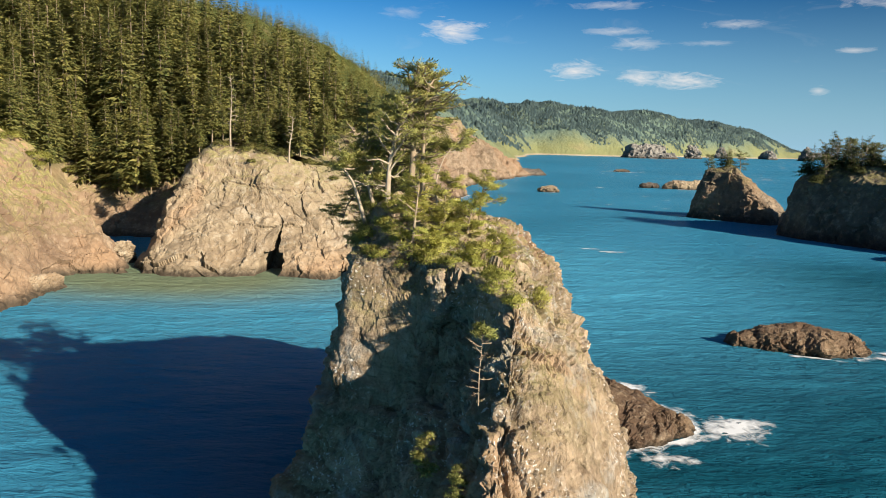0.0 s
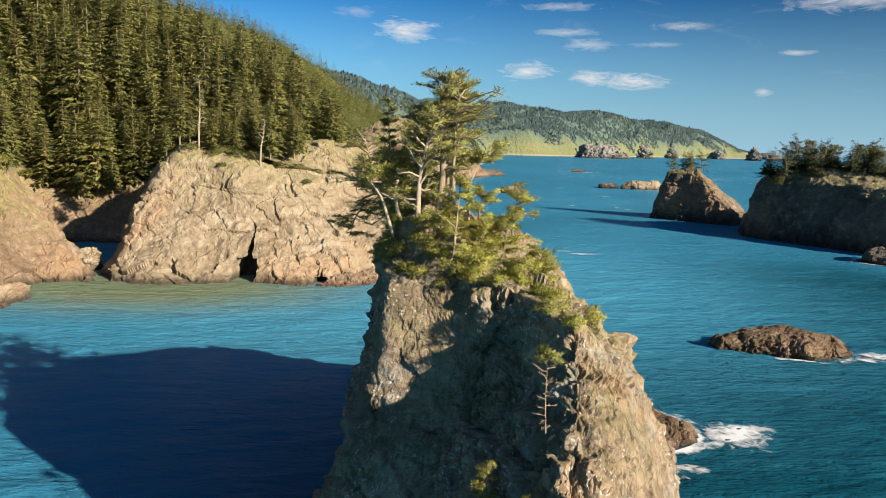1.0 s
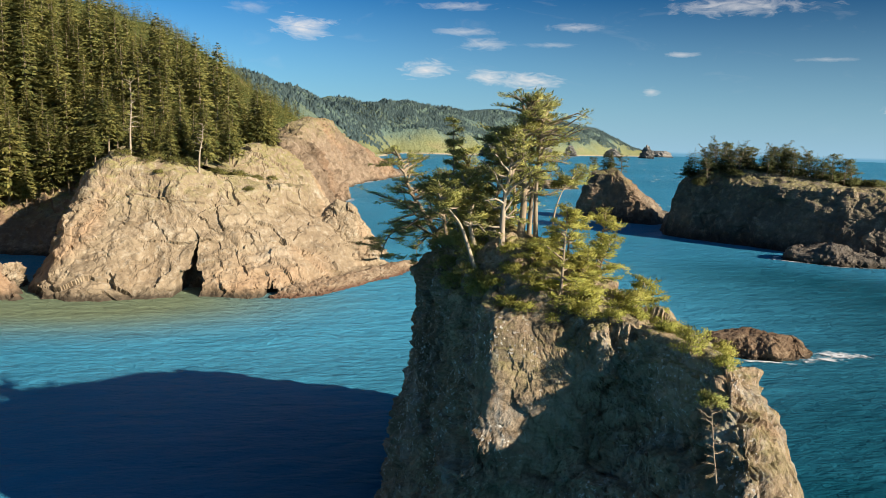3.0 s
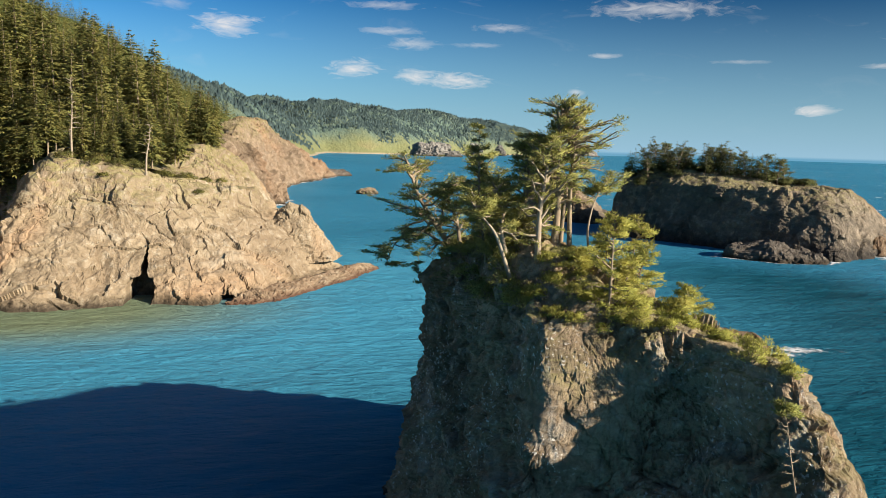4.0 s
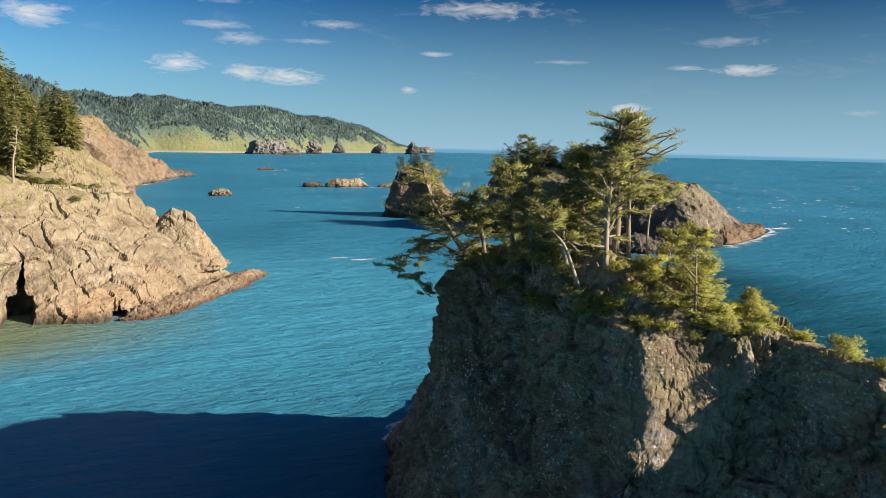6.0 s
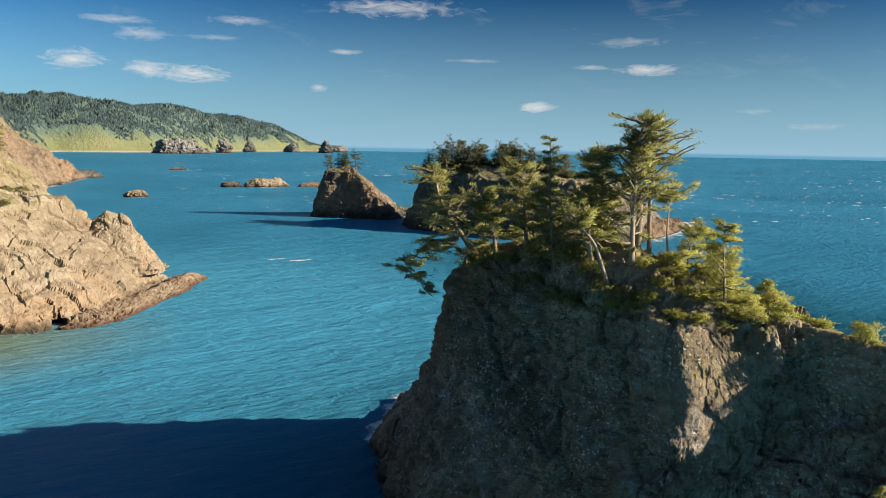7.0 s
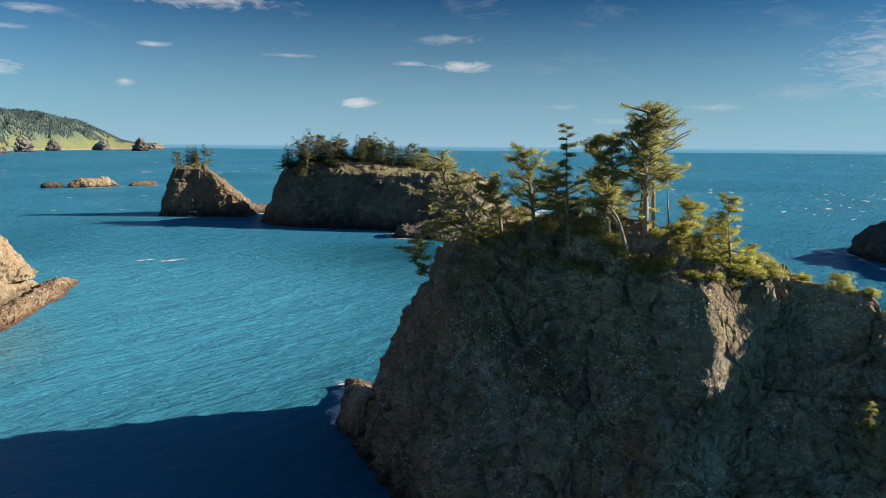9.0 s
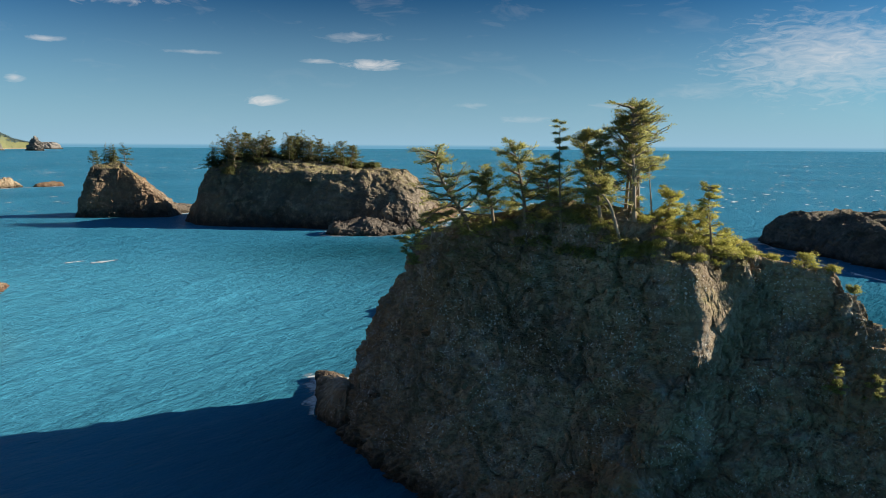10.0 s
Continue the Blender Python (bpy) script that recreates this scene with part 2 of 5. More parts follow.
BARK = bark_material("spruce bark", (0.14, 0.105, 0.07), (0.34, 0.265, 0.175))
BARK_DEAD = bark_material("bleached wood", (0.22, 0.175, 0.125), (0.42, 0.345, 0.25))


def land_material(name, far):
    """Hillside ground: brush, dry grass, rust-brown soil and bare rock where it is steep. far: haze is mixed into the
    colours.
    """
    m, t, b, pos, _ = material(name)
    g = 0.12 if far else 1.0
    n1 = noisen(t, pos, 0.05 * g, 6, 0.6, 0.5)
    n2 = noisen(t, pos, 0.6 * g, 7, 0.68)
    # the far brush and grass carry distance haze in their base colour
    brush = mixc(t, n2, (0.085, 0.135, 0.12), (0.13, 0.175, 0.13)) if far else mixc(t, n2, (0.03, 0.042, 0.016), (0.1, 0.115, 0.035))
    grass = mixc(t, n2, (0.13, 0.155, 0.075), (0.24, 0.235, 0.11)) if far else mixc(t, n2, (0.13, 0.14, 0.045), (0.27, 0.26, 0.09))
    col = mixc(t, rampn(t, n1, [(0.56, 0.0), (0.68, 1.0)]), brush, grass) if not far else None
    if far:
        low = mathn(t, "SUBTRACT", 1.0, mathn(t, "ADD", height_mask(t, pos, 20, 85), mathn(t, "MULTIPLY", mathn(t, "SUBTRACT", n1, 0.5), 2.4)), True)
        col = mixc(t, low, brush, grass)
    steep = mathn(t, "SUBTRACT", 1.0, up_mask(t, 0.45, 0.75) if not far else up_mask(t, 0.35, 0.6), True)
    rock = mixc(t, rampn(t, n2, [(0.3, 0.0), (0.7, 1.0)]), (0.2, 0.14, 0.085), (0.42, 0.32, 0.2))
    rock = mixc(t, rampn(t, noisen(t, pos, 0.035 * g, 3, 0.5), [(0.5, 0.0), (0.65, 0.7)]), rock, (0.36, 0.18, 0.085))
    col = mixc(t, steep, col, rock)
    sand = mathn(t, "SUBTRACT", 1.0, height_mask(t, pos, 2.0, 5.0 if not far else 6.0))
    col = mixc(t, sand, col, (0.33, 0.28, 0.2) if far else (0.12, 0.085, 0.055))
    link(t, col, b.inputs["Base Color"])
    b.inputs["Roughness"].default_value = 0.92
    b.inputs["Specular IOR Level"].default_value = 0.05
    link(t, bumpn(t, n2, 0.8, 1.2 / g), b.inputs["Normal"])
    return m


LAND = land_material("hillside ground", False)
LAND_HAZED = land_material("haze-tinted far hillside", True)


def sea_material():
    m, t, b, pos, _ = material("sea water")
    flat = stretchn(t, pos, 1, 1, 0)
    patch = noisen(t, stretchn(t, flat, 1, 1, 1, 25), 0.006, 4, 0.55, 0.8)
    open_sea = mixc(t, rampn(t, patch, [(0.35, 0.0), (0.65, 1.0)]), (0.026, 0.16, 0.265), (0.04, 0.215, 0.35))
    # sandy shallows of the cove, fading seaward
    s = t.nodes.new("ShaderNodeSeparateXYZ")
    link(t, mixc(t, 30.0, flat, noisen(t, flat, 0.02, 4, 0.6), "ADD"), s.inputs[0])

    def fade(cx, cy, rx, ry, lo, hi):
        dx = mathn(t, "DIVIDE", mathn(t, "SUBTRACT", s.outputs[0], cx), rx)
        dy = mathn(t, "DIVIDE", mathn(t, "SUBTRACT", s.outputs[1], cy), ry)
        r = mathn(t, "SQRT", mathn(t, "ADD", mathn(t, "MULTIPLY", dx, dx), mathn(t, "MULTIPLY", dy, dy)))
        n = t.nodes.new("ShaderNodeMapRange")
        n.interpolation_type = "SMOOTHSTEP"
        n.inputs["From Min"].default_value, n.inputs["From Max"].default_value = hi, lo
        link(t, r, n.inputs["Value"])
        return n.outputs[0]

    teal = fade(-10, 205, 120, 110, 0.3, 1.25)
    # two oval zones to the right of the stack are mixed towards dark teal
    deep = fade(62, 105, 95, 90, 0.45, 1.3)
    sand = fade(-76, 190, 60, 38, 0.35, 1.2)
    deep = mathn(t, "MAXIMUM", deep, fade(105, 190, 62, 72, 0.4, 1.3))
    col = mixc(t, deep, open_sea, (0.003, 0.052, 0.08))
    col = mixc(t, teal, col, (0.062, 0.285, 0.43))
    streak = rampn(t, noisen(t, stretchn(t, flat, 1, 3, 1, 30), 0.03, 5, 0.6, 1.0), [(0.35, 0.0), (0.7, 1.0)])
    col = mixc(t, mathn(t, "MULTIPLY", streak, 0.25), col, (0.04, 0.24, 0.36))
    col = mixc(t, mathn(t, "MULTIPLY", sand, 0.92), col, mixc(t, patch, (0.2, 0.2, 0.085), (0.16, 0.22, 0.13)))
    link(t, col, b.inputs["Base Color"])
    b.inputs["Roughness"].default_value = 0.3
    b.inputs["IOR"].default_value = 1.25
    b.inputs["Specular IOR Level"].default_value = 0.015
    b.inputs["Specular Tint"].default_value = (0.2, 0.62, 1.0, 1)
    gust = noisen(t, stretchn(t, flat, 1, 3.0, 1, 24), 0.025, 4, 0.6, 0.5)
    swell = noisen(t, stretchn(t, flat, 1, 2.8, 1, 24), 0.085, 3, 0.55, 0.3)
    chop = noisen(t, stretchn(t, flat, 1, 2.6, 1, 30), 0.3, 5, 0.62, 0.4)
    ripple = noisen(t, stretchn(t, flat, 1, 2.0, 1, 20), 1.3, 5, 0.62)
    n1 = bumpn(t, swell, 0.6, 1.8, bumpn(t, gust, 0.5, 4.0))
    n2 = bumpn(t, chop, 0.9, 1.1, n1)
    n3 = bumpn(t, ripple, 0.9, 0.3, n2)
    link(t, n3, b.inputs["Normal"])
    return m


SEA = sea_material()


def foam_material():
    m, t, b, pos, out = material("sea foam")
    att = t.nodes.new("ShaderNodeAttribute")
    att.attribute_name = "thin"
    n = noisen(t, pos, 0.55, 7, 0.7, 0.8)
    gaps = mathn(t, "MULTIPLY", mathn(t, "SUBTRACT", noisen(t, pos, 0.11, 4, 0.6), 0.5), 1.6)
    lace = mathn(t, "SUBTRACT", mathn(t, "ADD", mathn(t, "ADD", n, gaps), 0.2), mathn(t, "MULTIPLY", att.outputs["Fac"], 0.5))
    alpha = rampn(t, lace, [(0.42, 0.0), (0.74, 0.92)])
    b.inputs["Base Color"].default_value = (0.78, 0.8, 0.8, 1)
    b.inputs["Roughness"].default_value = 0.6
    link(t, alpha, b.inputs["Alpha"])
    return m


FOAM = foam_material()


# ---- building helpers ----
def mesh_object(name, verts, faces, mat, parent=None, label="", smooth=False):
    me = bpy.data.meshes.new(name)
    if isinstance(faces, np.ndarray):
        count, sides = faces.shape
        me.vertices.add(len(verts))
        me.vertices.foreach_set("co", np.ascontiguousarray(verts, np.float32).ravel())
        me.loops.add(count * sides)
        me.loops.foreach_set("vertex_index", np.ascontiguousarray(faces, np.int32).ravel())
        me.polygons.add(count)
        me.polygons.foreach_set("loop_start", np.arange(0, count * sides, sides, dtype=np.int32))
    else:
        me.from_pydata([tuple(v) for v in verts], [], faces)
    me.materials.append(mat)
    me.polygons.foreach_set("use_smooth", np.full(len(me.polygons), smooth))
    me.update(calc_edges=True)
    ob = new(name, me)
    if parent is not None:
        ob.parent = parent
    if label:
        ob["label"] = label
    return ob


def ring_points(pts, count):
    """A closed smooth curve through the outline's corners."""
    p = np.array(pts, float)
    n = len(p)
    u = np.linspace(0, n, count, endpoint=False)
    i = u.astype(int)
    f = (u - i)[:, None]
    a, b, c, d = p[(i - 1) % n], p[i % n], p[(i + 1) % n], p[(i + 2) % n]
    s = 0.3
    m1, m2 = s * (c - a), s * (d - b)
    return (2 * f**3 - 3 * f**2 + 1) * b + (f**3 - 2 * f**2 + f) * m1 + (-2 * f**3 + 3 * f**2) * c + (f**3 - f**2) * m2


def nearest_on(line, xy):
    """The nearest places on a ridge line (x, y, z corners) to points in plan."""
    best, out = np.full(len(xy), 1e18), np.zeros((len(xy), 3))
    for a, b in zip(line[:-1], line[1:]):
        a, b = np.array(a, float), np.array(b, float)
        ab = b[:2] - a[:2]
        f = np.clip(((xy - a[:2]) @ ab) / max(ab @ ab, 1e-9), 0, 1)[:, None]
        q = a + f * (b - a)
        d = ((xy - q[:, :2]) ** 2).sum(1)
        hit = d < best
        best[hit], out[hit] = d[hit], q[hit]
    return out


GRADS = np.array([(1, 1, 0), (-1, 1, 0), (1, -1, 0), (-1, -1, 0), (1, 0, 1), (-1, 0, 1), (1, 0, -1), (-1, 0, -1),
                  (0, 1, 1), (0, -1, 1), (0, 1, -1), (0, -1, -1), (1, 1, 0), (-1, 1, 0), (0, -1, 1), (0, -1, -1)], np.float32).T.copy()


def hashed(x, y, z, k=0):
    """Random whole numbers for lattice cells."""
    h = (x * 73856093) ^ (y * 19349663) ^ (z * 83492791) ^ (k * 2654435 + 911)
    h = (h ^ (h >> 13)) * 1274126177
    h = (h ^ (h >> 15)) * 668265263
    return h ^ (h >> 16)


def gnoise(p, k=0):
    """Gradient noise of points, about -1 to 1."""
    p = p.astype(np.float32).T
    c = np.floor(p)
    f = p - c
    c = c.astype(np.int32)
    u = f * f * f * (f * (f * 6 - 15) + 10)
    total = np.zeros(p.shape[1], np.float32)
    for dx in (0, 1):
        wx = u[0] if dx else 1 - u[0]
        for dy in (0, 1):
            wxy = wx * (u[1] if dy else 1 - u[1])
            for dz in (0, 1):
                g = GRADS[:, hashed(c[0] + dx, c[1] + dy, c[2] + dz, k) & 15]
                total += wxy * (u[2] if dz else 1 - u[2]) * ((f[0] - dx) * g[0] + (f[1] - dy) * g[1] + (f[2] - dz) * g[2])
    return total.astype(float)


def fbm(p, octaves, gain=0.5, k=0):
    total, amp = np.zeros(len(p)), 1.0
    for o in range(octaves):
        total += amp * gnoise(p * 2.03**o + o * 7.7, k + o)
        amp *= gain
    return total


def ridges(p, octaves, gain=0.5, k=0):
    total, amp = np.zeros(len(p)), 1.0
    for o in range(octaves):
        total += amp * (1 - 2.2 * np.abs(gnoise(p * 2.1**o + o * 3.1, k + o)))
        amp *= gain
    return total


def blocks(p, k=0):
    """Broken blocks: each cell has its own step and tilt; also how near its edge a place is."""
    p = p.astype(np.float32).T
    c = np.floor(p).astype(np.int32)
    best, second = np.full(p.shape[1], 81, np.float32), np.full(p.shape[1], 81, np.float32)
    pick, name = np.zeros_like(p), np.zeros(p.shape[1], np.int32)
    for dx in (-1, 0, 1):
        for dy in (-1, 0, 1):
            for dz in (-1, 0, 1):
                n = (c[0] + dx, c[1] + dy, c[2] + dz)
                h = hashed(*n, k)
                spot = [n[a] + ((h >> (10 * a)) & 1023).astype(np.float32) / 1023 for a in range(3)]
                d = (p[0] - spot[0]) ** 2 + (p[1] - spot[1]) ** 2 + (p[2] - spot[2]) ** 2
                near = d < best
                second = np.where(near, best, np.minimum(second, d))
                best = np.where(near, d, best)
                name = np.where(near, h, name)
                for a in range(3):
                    pick[a] = np.where(near, spot[a], pick[a])
    h = hashed(name, name >> 7, name >> 14, 3)
    tilt = sum((p[a] - pick[a]) * (((h >> (10 * a)) & 1023) / 1023 - 0.5) for a in range(3))
    return ((h >> 4) & 255) / 255 - 0.5 + 2.2 * tilt, np.sqrt(second) - np.sqrt(best)


SURFACE = {}


def crag(name, levels, ridge, mat, around, up, cap, rough, size, seed=0, strata=0.0, caves=(), parent=None, fine=0.3, calm=(), blocky=1.0, tall=0.75, ledges=0.0, cracks=1.0):
    """A rock mass lofted through outlines at rising heights, closed over a ridge line and then broken up."""
    rings, zs = [ring_points(p, around) for _, p in levels], [z for z, _ in levels]
    steps = np.linspace(zs[0], zs[-1], up)
    grid = []
    for z in steps:
        k = min(np.searchsorted(zs, z, side="right") - 1, len(zs) - 2)
        f = (z - zs[k]) / (zs[k + 1] - zs[k])
        xy = rings[k] * (1 - f) + rings[k + 1] * f
        grid.append(np.column_stack([xy, np.full(around, z)]))
    edge = grid[-1]
    crest = nearest_on(ridge, edge[:, :2])
    for u in np.linspace(0, 1, cap + 1)[1:]:
        xy = edge[:, :2] * (1 - u) + crest[:, :2] * u
        z = edge[:, 2] + (crest[:, 2] - edge[:, 2]) * math.sin(u * math.pi / 2)
        grid.append(np.column_stack([xy, z]))
    g = np.array(grid)
    rows = len(g)
    du = np.roll(g, -1, 1) - np.roll(g, 1, 1)
    dv = np.gradient(g, axis=0)
    nor = np.cross(du, dv)
    ln = np.linalg.norm(nor, axis=2, keepdims=True)
    nor = np.where(ln > 1e-6, nor / np.maximum(ln, 1e-6), (0, 0, 1))
    damp = np.ones(rows)
    damp[-cap:] = np.linspace(1.0, 0.0, cap) ** 0.5
    nor = nor * damp[:, None, None] + (0, 0, 1) * (1 - damp)[:, None, None]
    flat, nf = g.reshape(-1, 3), nor.reshape(-1, 3)
    q = flat + np.array((seed * 17.3, seed * 9.1, seed * 3.7))
    warp = np.stack([gnoise(q / (size * 0.7), 11 + k) for k in range(3)], 1) * size * 0.22
    warp += np.stack([gnoise(q / (size * 0.16), 21 + k) for k in range(3)], 1) * size * 0.045
    amount = fbm(q / size, 5, 0.5, seed) * 0.75 + (0.16 + 0.12 * blocky) * ridges((q + warp) / (size * 0.55) * (1, 1, tall), 4, 0.55, seed + 5) - 0.1
    for step, weight, crack in ((0.95, 0.7, 0.35), (0.42, 0.42, 0.28), (0.17, 0.42 * fine, 0.2 * fine), (0.075, 0.22 * fine, 0.1 * fine)):
        s = (q + warp) / (size * step)
        s = np.stack([s[:, 0] + 0.25 * s[:, 2], s[:, 1], s[:, 2] * tall - 0.2 * s[:, 0]], 1)
        b, gap = blocks(s, seed + int(step * 100))
        amount += blocky * (weight * b - cracks * crack * np.clip(1 - gap / 0.28, 0, 1) ** 2)
    amount += fine * 0.1 * fbm(q / (size * 0.04), 3, 0.6, seed + 40)
    if strata:
        amount += strata * np.sin((q[:, 2] * 0.9 + q[:, 0] * 0.35 + warp[:, 0] * 2) * 6.28 / (size * 0.45))
    if ledges:
        h = q[:, 2] / (size * 0.36) + 0.9 * gnoise(q / (size * 1.3), seed + 60) + 0.12 * (q[:, 0] + q[:, 1]) / size
        f = h % 1.0
        amount += ledges * (np.where(f < 0.78, (f / 0.78) ** 1.6, (1 - f) / 0.22) - 0.45) * np.clip(0.5 + 1.5 * gnoise(q / (size * 0.9), seed + 61), 0, 1)
    amount *= np.repeat(0.25 + 0.75 * damp, around)
    for cx, cy, cz, radius in calm:
        away = np.linalg.norm((flat - (cx, cy, cz)) / (radius, radius, radius * 1.4), axis=1)
        amount *= np.clip(away * 1.4 - 0.4, 0.28, 1)
    flat = flat + nf * (amount * rough)[:, None]
    for cx, half, high, deep in caves:
        f = np.clip(flat[:, 2] / high, 0, 1)
        wide = half * np.where(f < 0.42, 1 - 0.35 * f, 0.5 * (1 - f))
        mid = cx + 0.1 * flat[:, 2] + 0.7 * gnoise(flat / 2.3, 70)
        inside = np.clip(1 - np.abs(flat[:, 0] - mid) / np.maximum(wide, 1e-3), 0, 1) * (nf[:, 1] < 0.2) * (flat[:, 2] < high)
        flat[:, 1] += deep * np.minimum(1, inside * 3)
    i = np.arange(around)
    one = np.stack([i, (i + 1) % around, (i + 1) % around + around, i + around], 1)
    faces = (one[None] + np.arange(rows - 1)[:, None, None] * around).reshape(-1, 4)
    ob = mesh_object(name, flat, faces, mat, parent)
    SURFACE[ob.name] = flat
    return ob


def crown_object(name, cv, leaf, parent, outward, loose=0.5, seed=0):
    """Needle sprays as one mesh, shaded as the outside of a soft crown. outward: a direction for each spray's foot."""
    v = cv if isinstance(cv, np.ndarray) else np.array([tuple(p) for p in cv])
    feet = v[0::4]
    rng = np.random.default_rng(seed)
    n = outward(feet)
    n = n / np.maximum(np.linalg.norm(n, axis=1, keepdims=True), 1e-6) + rng.normal(0, loose, n.shape)
    n /= np.linalg.norm(n, axis=1, keepdims=True)
    face = np.cross(v[1::4] - feet, v[2::4] - feet)
    turned = (face * n).sum(1) < 0
    k = np.arange(len(feet)) * 4
    tri = np.empty((len(feet), 2, 3), int)
    tri[:, 0] = np.stack([k, np.where(turned, k + 2, k + 1), np.where(turned, k + 1, k + 2)], 1)
    tri[:, 1] = np.stack([k, np.where(turned, k + 3, k + 2), np.where(turned, k + 2, k + 3)], 1)
    ob = mesh_object(name, v, tri.reshape(-1, 3), leaf, parent, smooth=True)
    ob.data.normals_split_custom_set_from_vertices(np.repeat(n, 4, 0).tolist())
    return ob


def tube(verts, faces, pts, radii, sides=5):
    base = len(verts)
    pts = [Vector(p) for p in pts]
    for k, p in enumerate(pts):
        d = (pts[min(k + 1, len(pts) - 1)] - pts[max(k - 1, 0)]).normalized()
        s = d.cross(Vector((0.31, 0.95, 0.05))).normalized()
        u = d.cross(s)
        for i in range(sides):
            a = 6.28318 * i / sides
            verts.append(p + (s * math.cos(a) + u * math.sin(a)) * radii[k])
    for k in range(len(pts) - 1):
        for i in range(sides):
            a, b = base + k * sides + i, base + k * sides + (i + 1) % sides
            faces.append((a, b, b + sides, a + sides))


def blade(verts, faces, p, d, side, length, width, sag=0.0):
    """One spray of needles: a folded kite."""
    k = len(verts)
    tip = p + d * length - Vector((0, 0, sag))
    mid = p + d * length * 0.45
    verts += [p, mid + side * width, tip, mid - side * width]
    faces += [(k, k + 1, k + 2), (k, k + 2, k + 3)]


def conifer_meshes(seed, height, spread, levels, per_level, sprays, bare=0.1, ragged=0.3, sides=5):
    """Trunk and crown of a conifer with whorls of drooping sprays."""
    rnd = random.Random(seed)
    tv, tf, cv, cf = [], [], [], []
    bend = Vector((rnd.uniform(-1, 1), rnd.uniform(-1, 1), 0)) * height * 0.015
    at = lambda h: bend * math.sin(h / height * 2.4) + Vector((0, 0, h))
    n = 7
    tube(tv, tf, [at(height * i / n) - Vector((0, 0, 0.5 if i == 0 else 0)) for i in range(n + 1)],
         [max(height * 0.013 * (1 - i / n) ** 0.8, 0.015) for i in range(n + 1)], sides)
    for i in range(levels):
        f = (i + rnd.random() * 0.6) / levels
        h = height * (bare + (0.985 - bare) * f)
        reach = spread * height * (1 - f) ** 0.72 * (0.55 + 0.45 * min(1, f * 5 + 0.25))
        for j in range(per_level):
            if rnd.random() < ragged * 0.5:
                continue
            az = 6.283 * (j + rnd.random() * 0.8) / per_level + i * 1.9
            lng = max(reach * rnd.uniform(1 - ragged, 1 + ragged * 0.35), height * 0.012)
            d = Vector((math.cos(az), math.sin(az), rnd.uniform(-0.35, 0.12) + 0.5 * f * f))
            d.normalize()
            side = d.cross(Vector((0, 0, 1))).normalized()
            p0 = at(h)
            if lng > 1.2 and rnd.random() < 0.5:
                tube(tv, tf, [p0, p0 + d * lng * 0.6], [lng * 0.012, lng * 0.005], 3)
            for k in range(sprays):
                s = (k + 0.35 + 0.5 * rnd.random()) / sprays
                q = p0 + d * lng * s * 0.85 - Vector((0, 0, lng * 0.1 * s * s))
                turn = rnd.choice((-1, 1)) * rnd.uniform(0.15, 0.95)
                dd = (d * math.cos(turn) + side * math.sin(turn) + Vector((0, 0, rnd.uniform(-0.3, 0.15)))).normalized()
                tilt = (side * math.cos(turn) - d * math.sin(turn) + Vector((0, 0, rnd.uniform(-1.3, 1.3)))).normalized()
                l = lng * rnd.uniform(0.2, 0.42) + 0.011 * height
                blade(cv, cf, q, dd, tilt, l, l * rnd.uniform(0.12, 0.24), l * rnd.uniform(0.05, 0.35))
    return tv, tf, cv, cf


def conifer(name, seed, height, spread, levels, per_level, sprays, leaf, label, bare=0.1, ragged=0.3):
    tv, tf, cv, cf = conifer_meshes(seed, height, spread, levels, per_level, sprays, bare, ragged)
    root = tagged(new(name), label, "tree")
    mesh_object("trunk", tv, tf, BARK, root, smooth=True)
    crown_object("crown", cv, leaf, root, lambda p: np.column_stack([p[:, 0], p[:, 1], 0.35 * np.hypot(p[:, 0], p[:, 1]) + 0.15]), 0.4, seed)
    return root


# ---- the sea: one sheet to the horizon ----
def build_sea():
    radii = np.concatenate([[0.5], np.geomspace(4, 5600, 250)])
    seg = 420
    ang = np.linspace(0, 2 * math.pi, seg, endpoint=False)
    verts = []
    for r in radii:
        for a in ang:
            x, y = -20 + r * math.cos(a), 90 + r * math.sin(a)
            fade = max(0.0, 1 - r / 420)
            z = fade * 0.22 * noise.noise(Vector((x * 0.16 + y * 0.05, y * 0.34 - x * 0.1, 0.3))) if fade else 0.0
            verts.append((x, y, z))
    faces = [tuple(range(seg))]
    for j in range(len(radii) - 1):
        o, q = j * seg, (j + 1) * seg
        faces += [(o + i, q + i, q + (i + 1) % seg, o + (i + 1) % seg) for i in range(seg)]
    faces[0] = tuple(range(seg))
    return mesh_object("water", verts, faces, SEA, smooth=True)


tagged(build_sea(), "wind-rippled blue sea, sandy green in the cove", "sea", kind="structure")

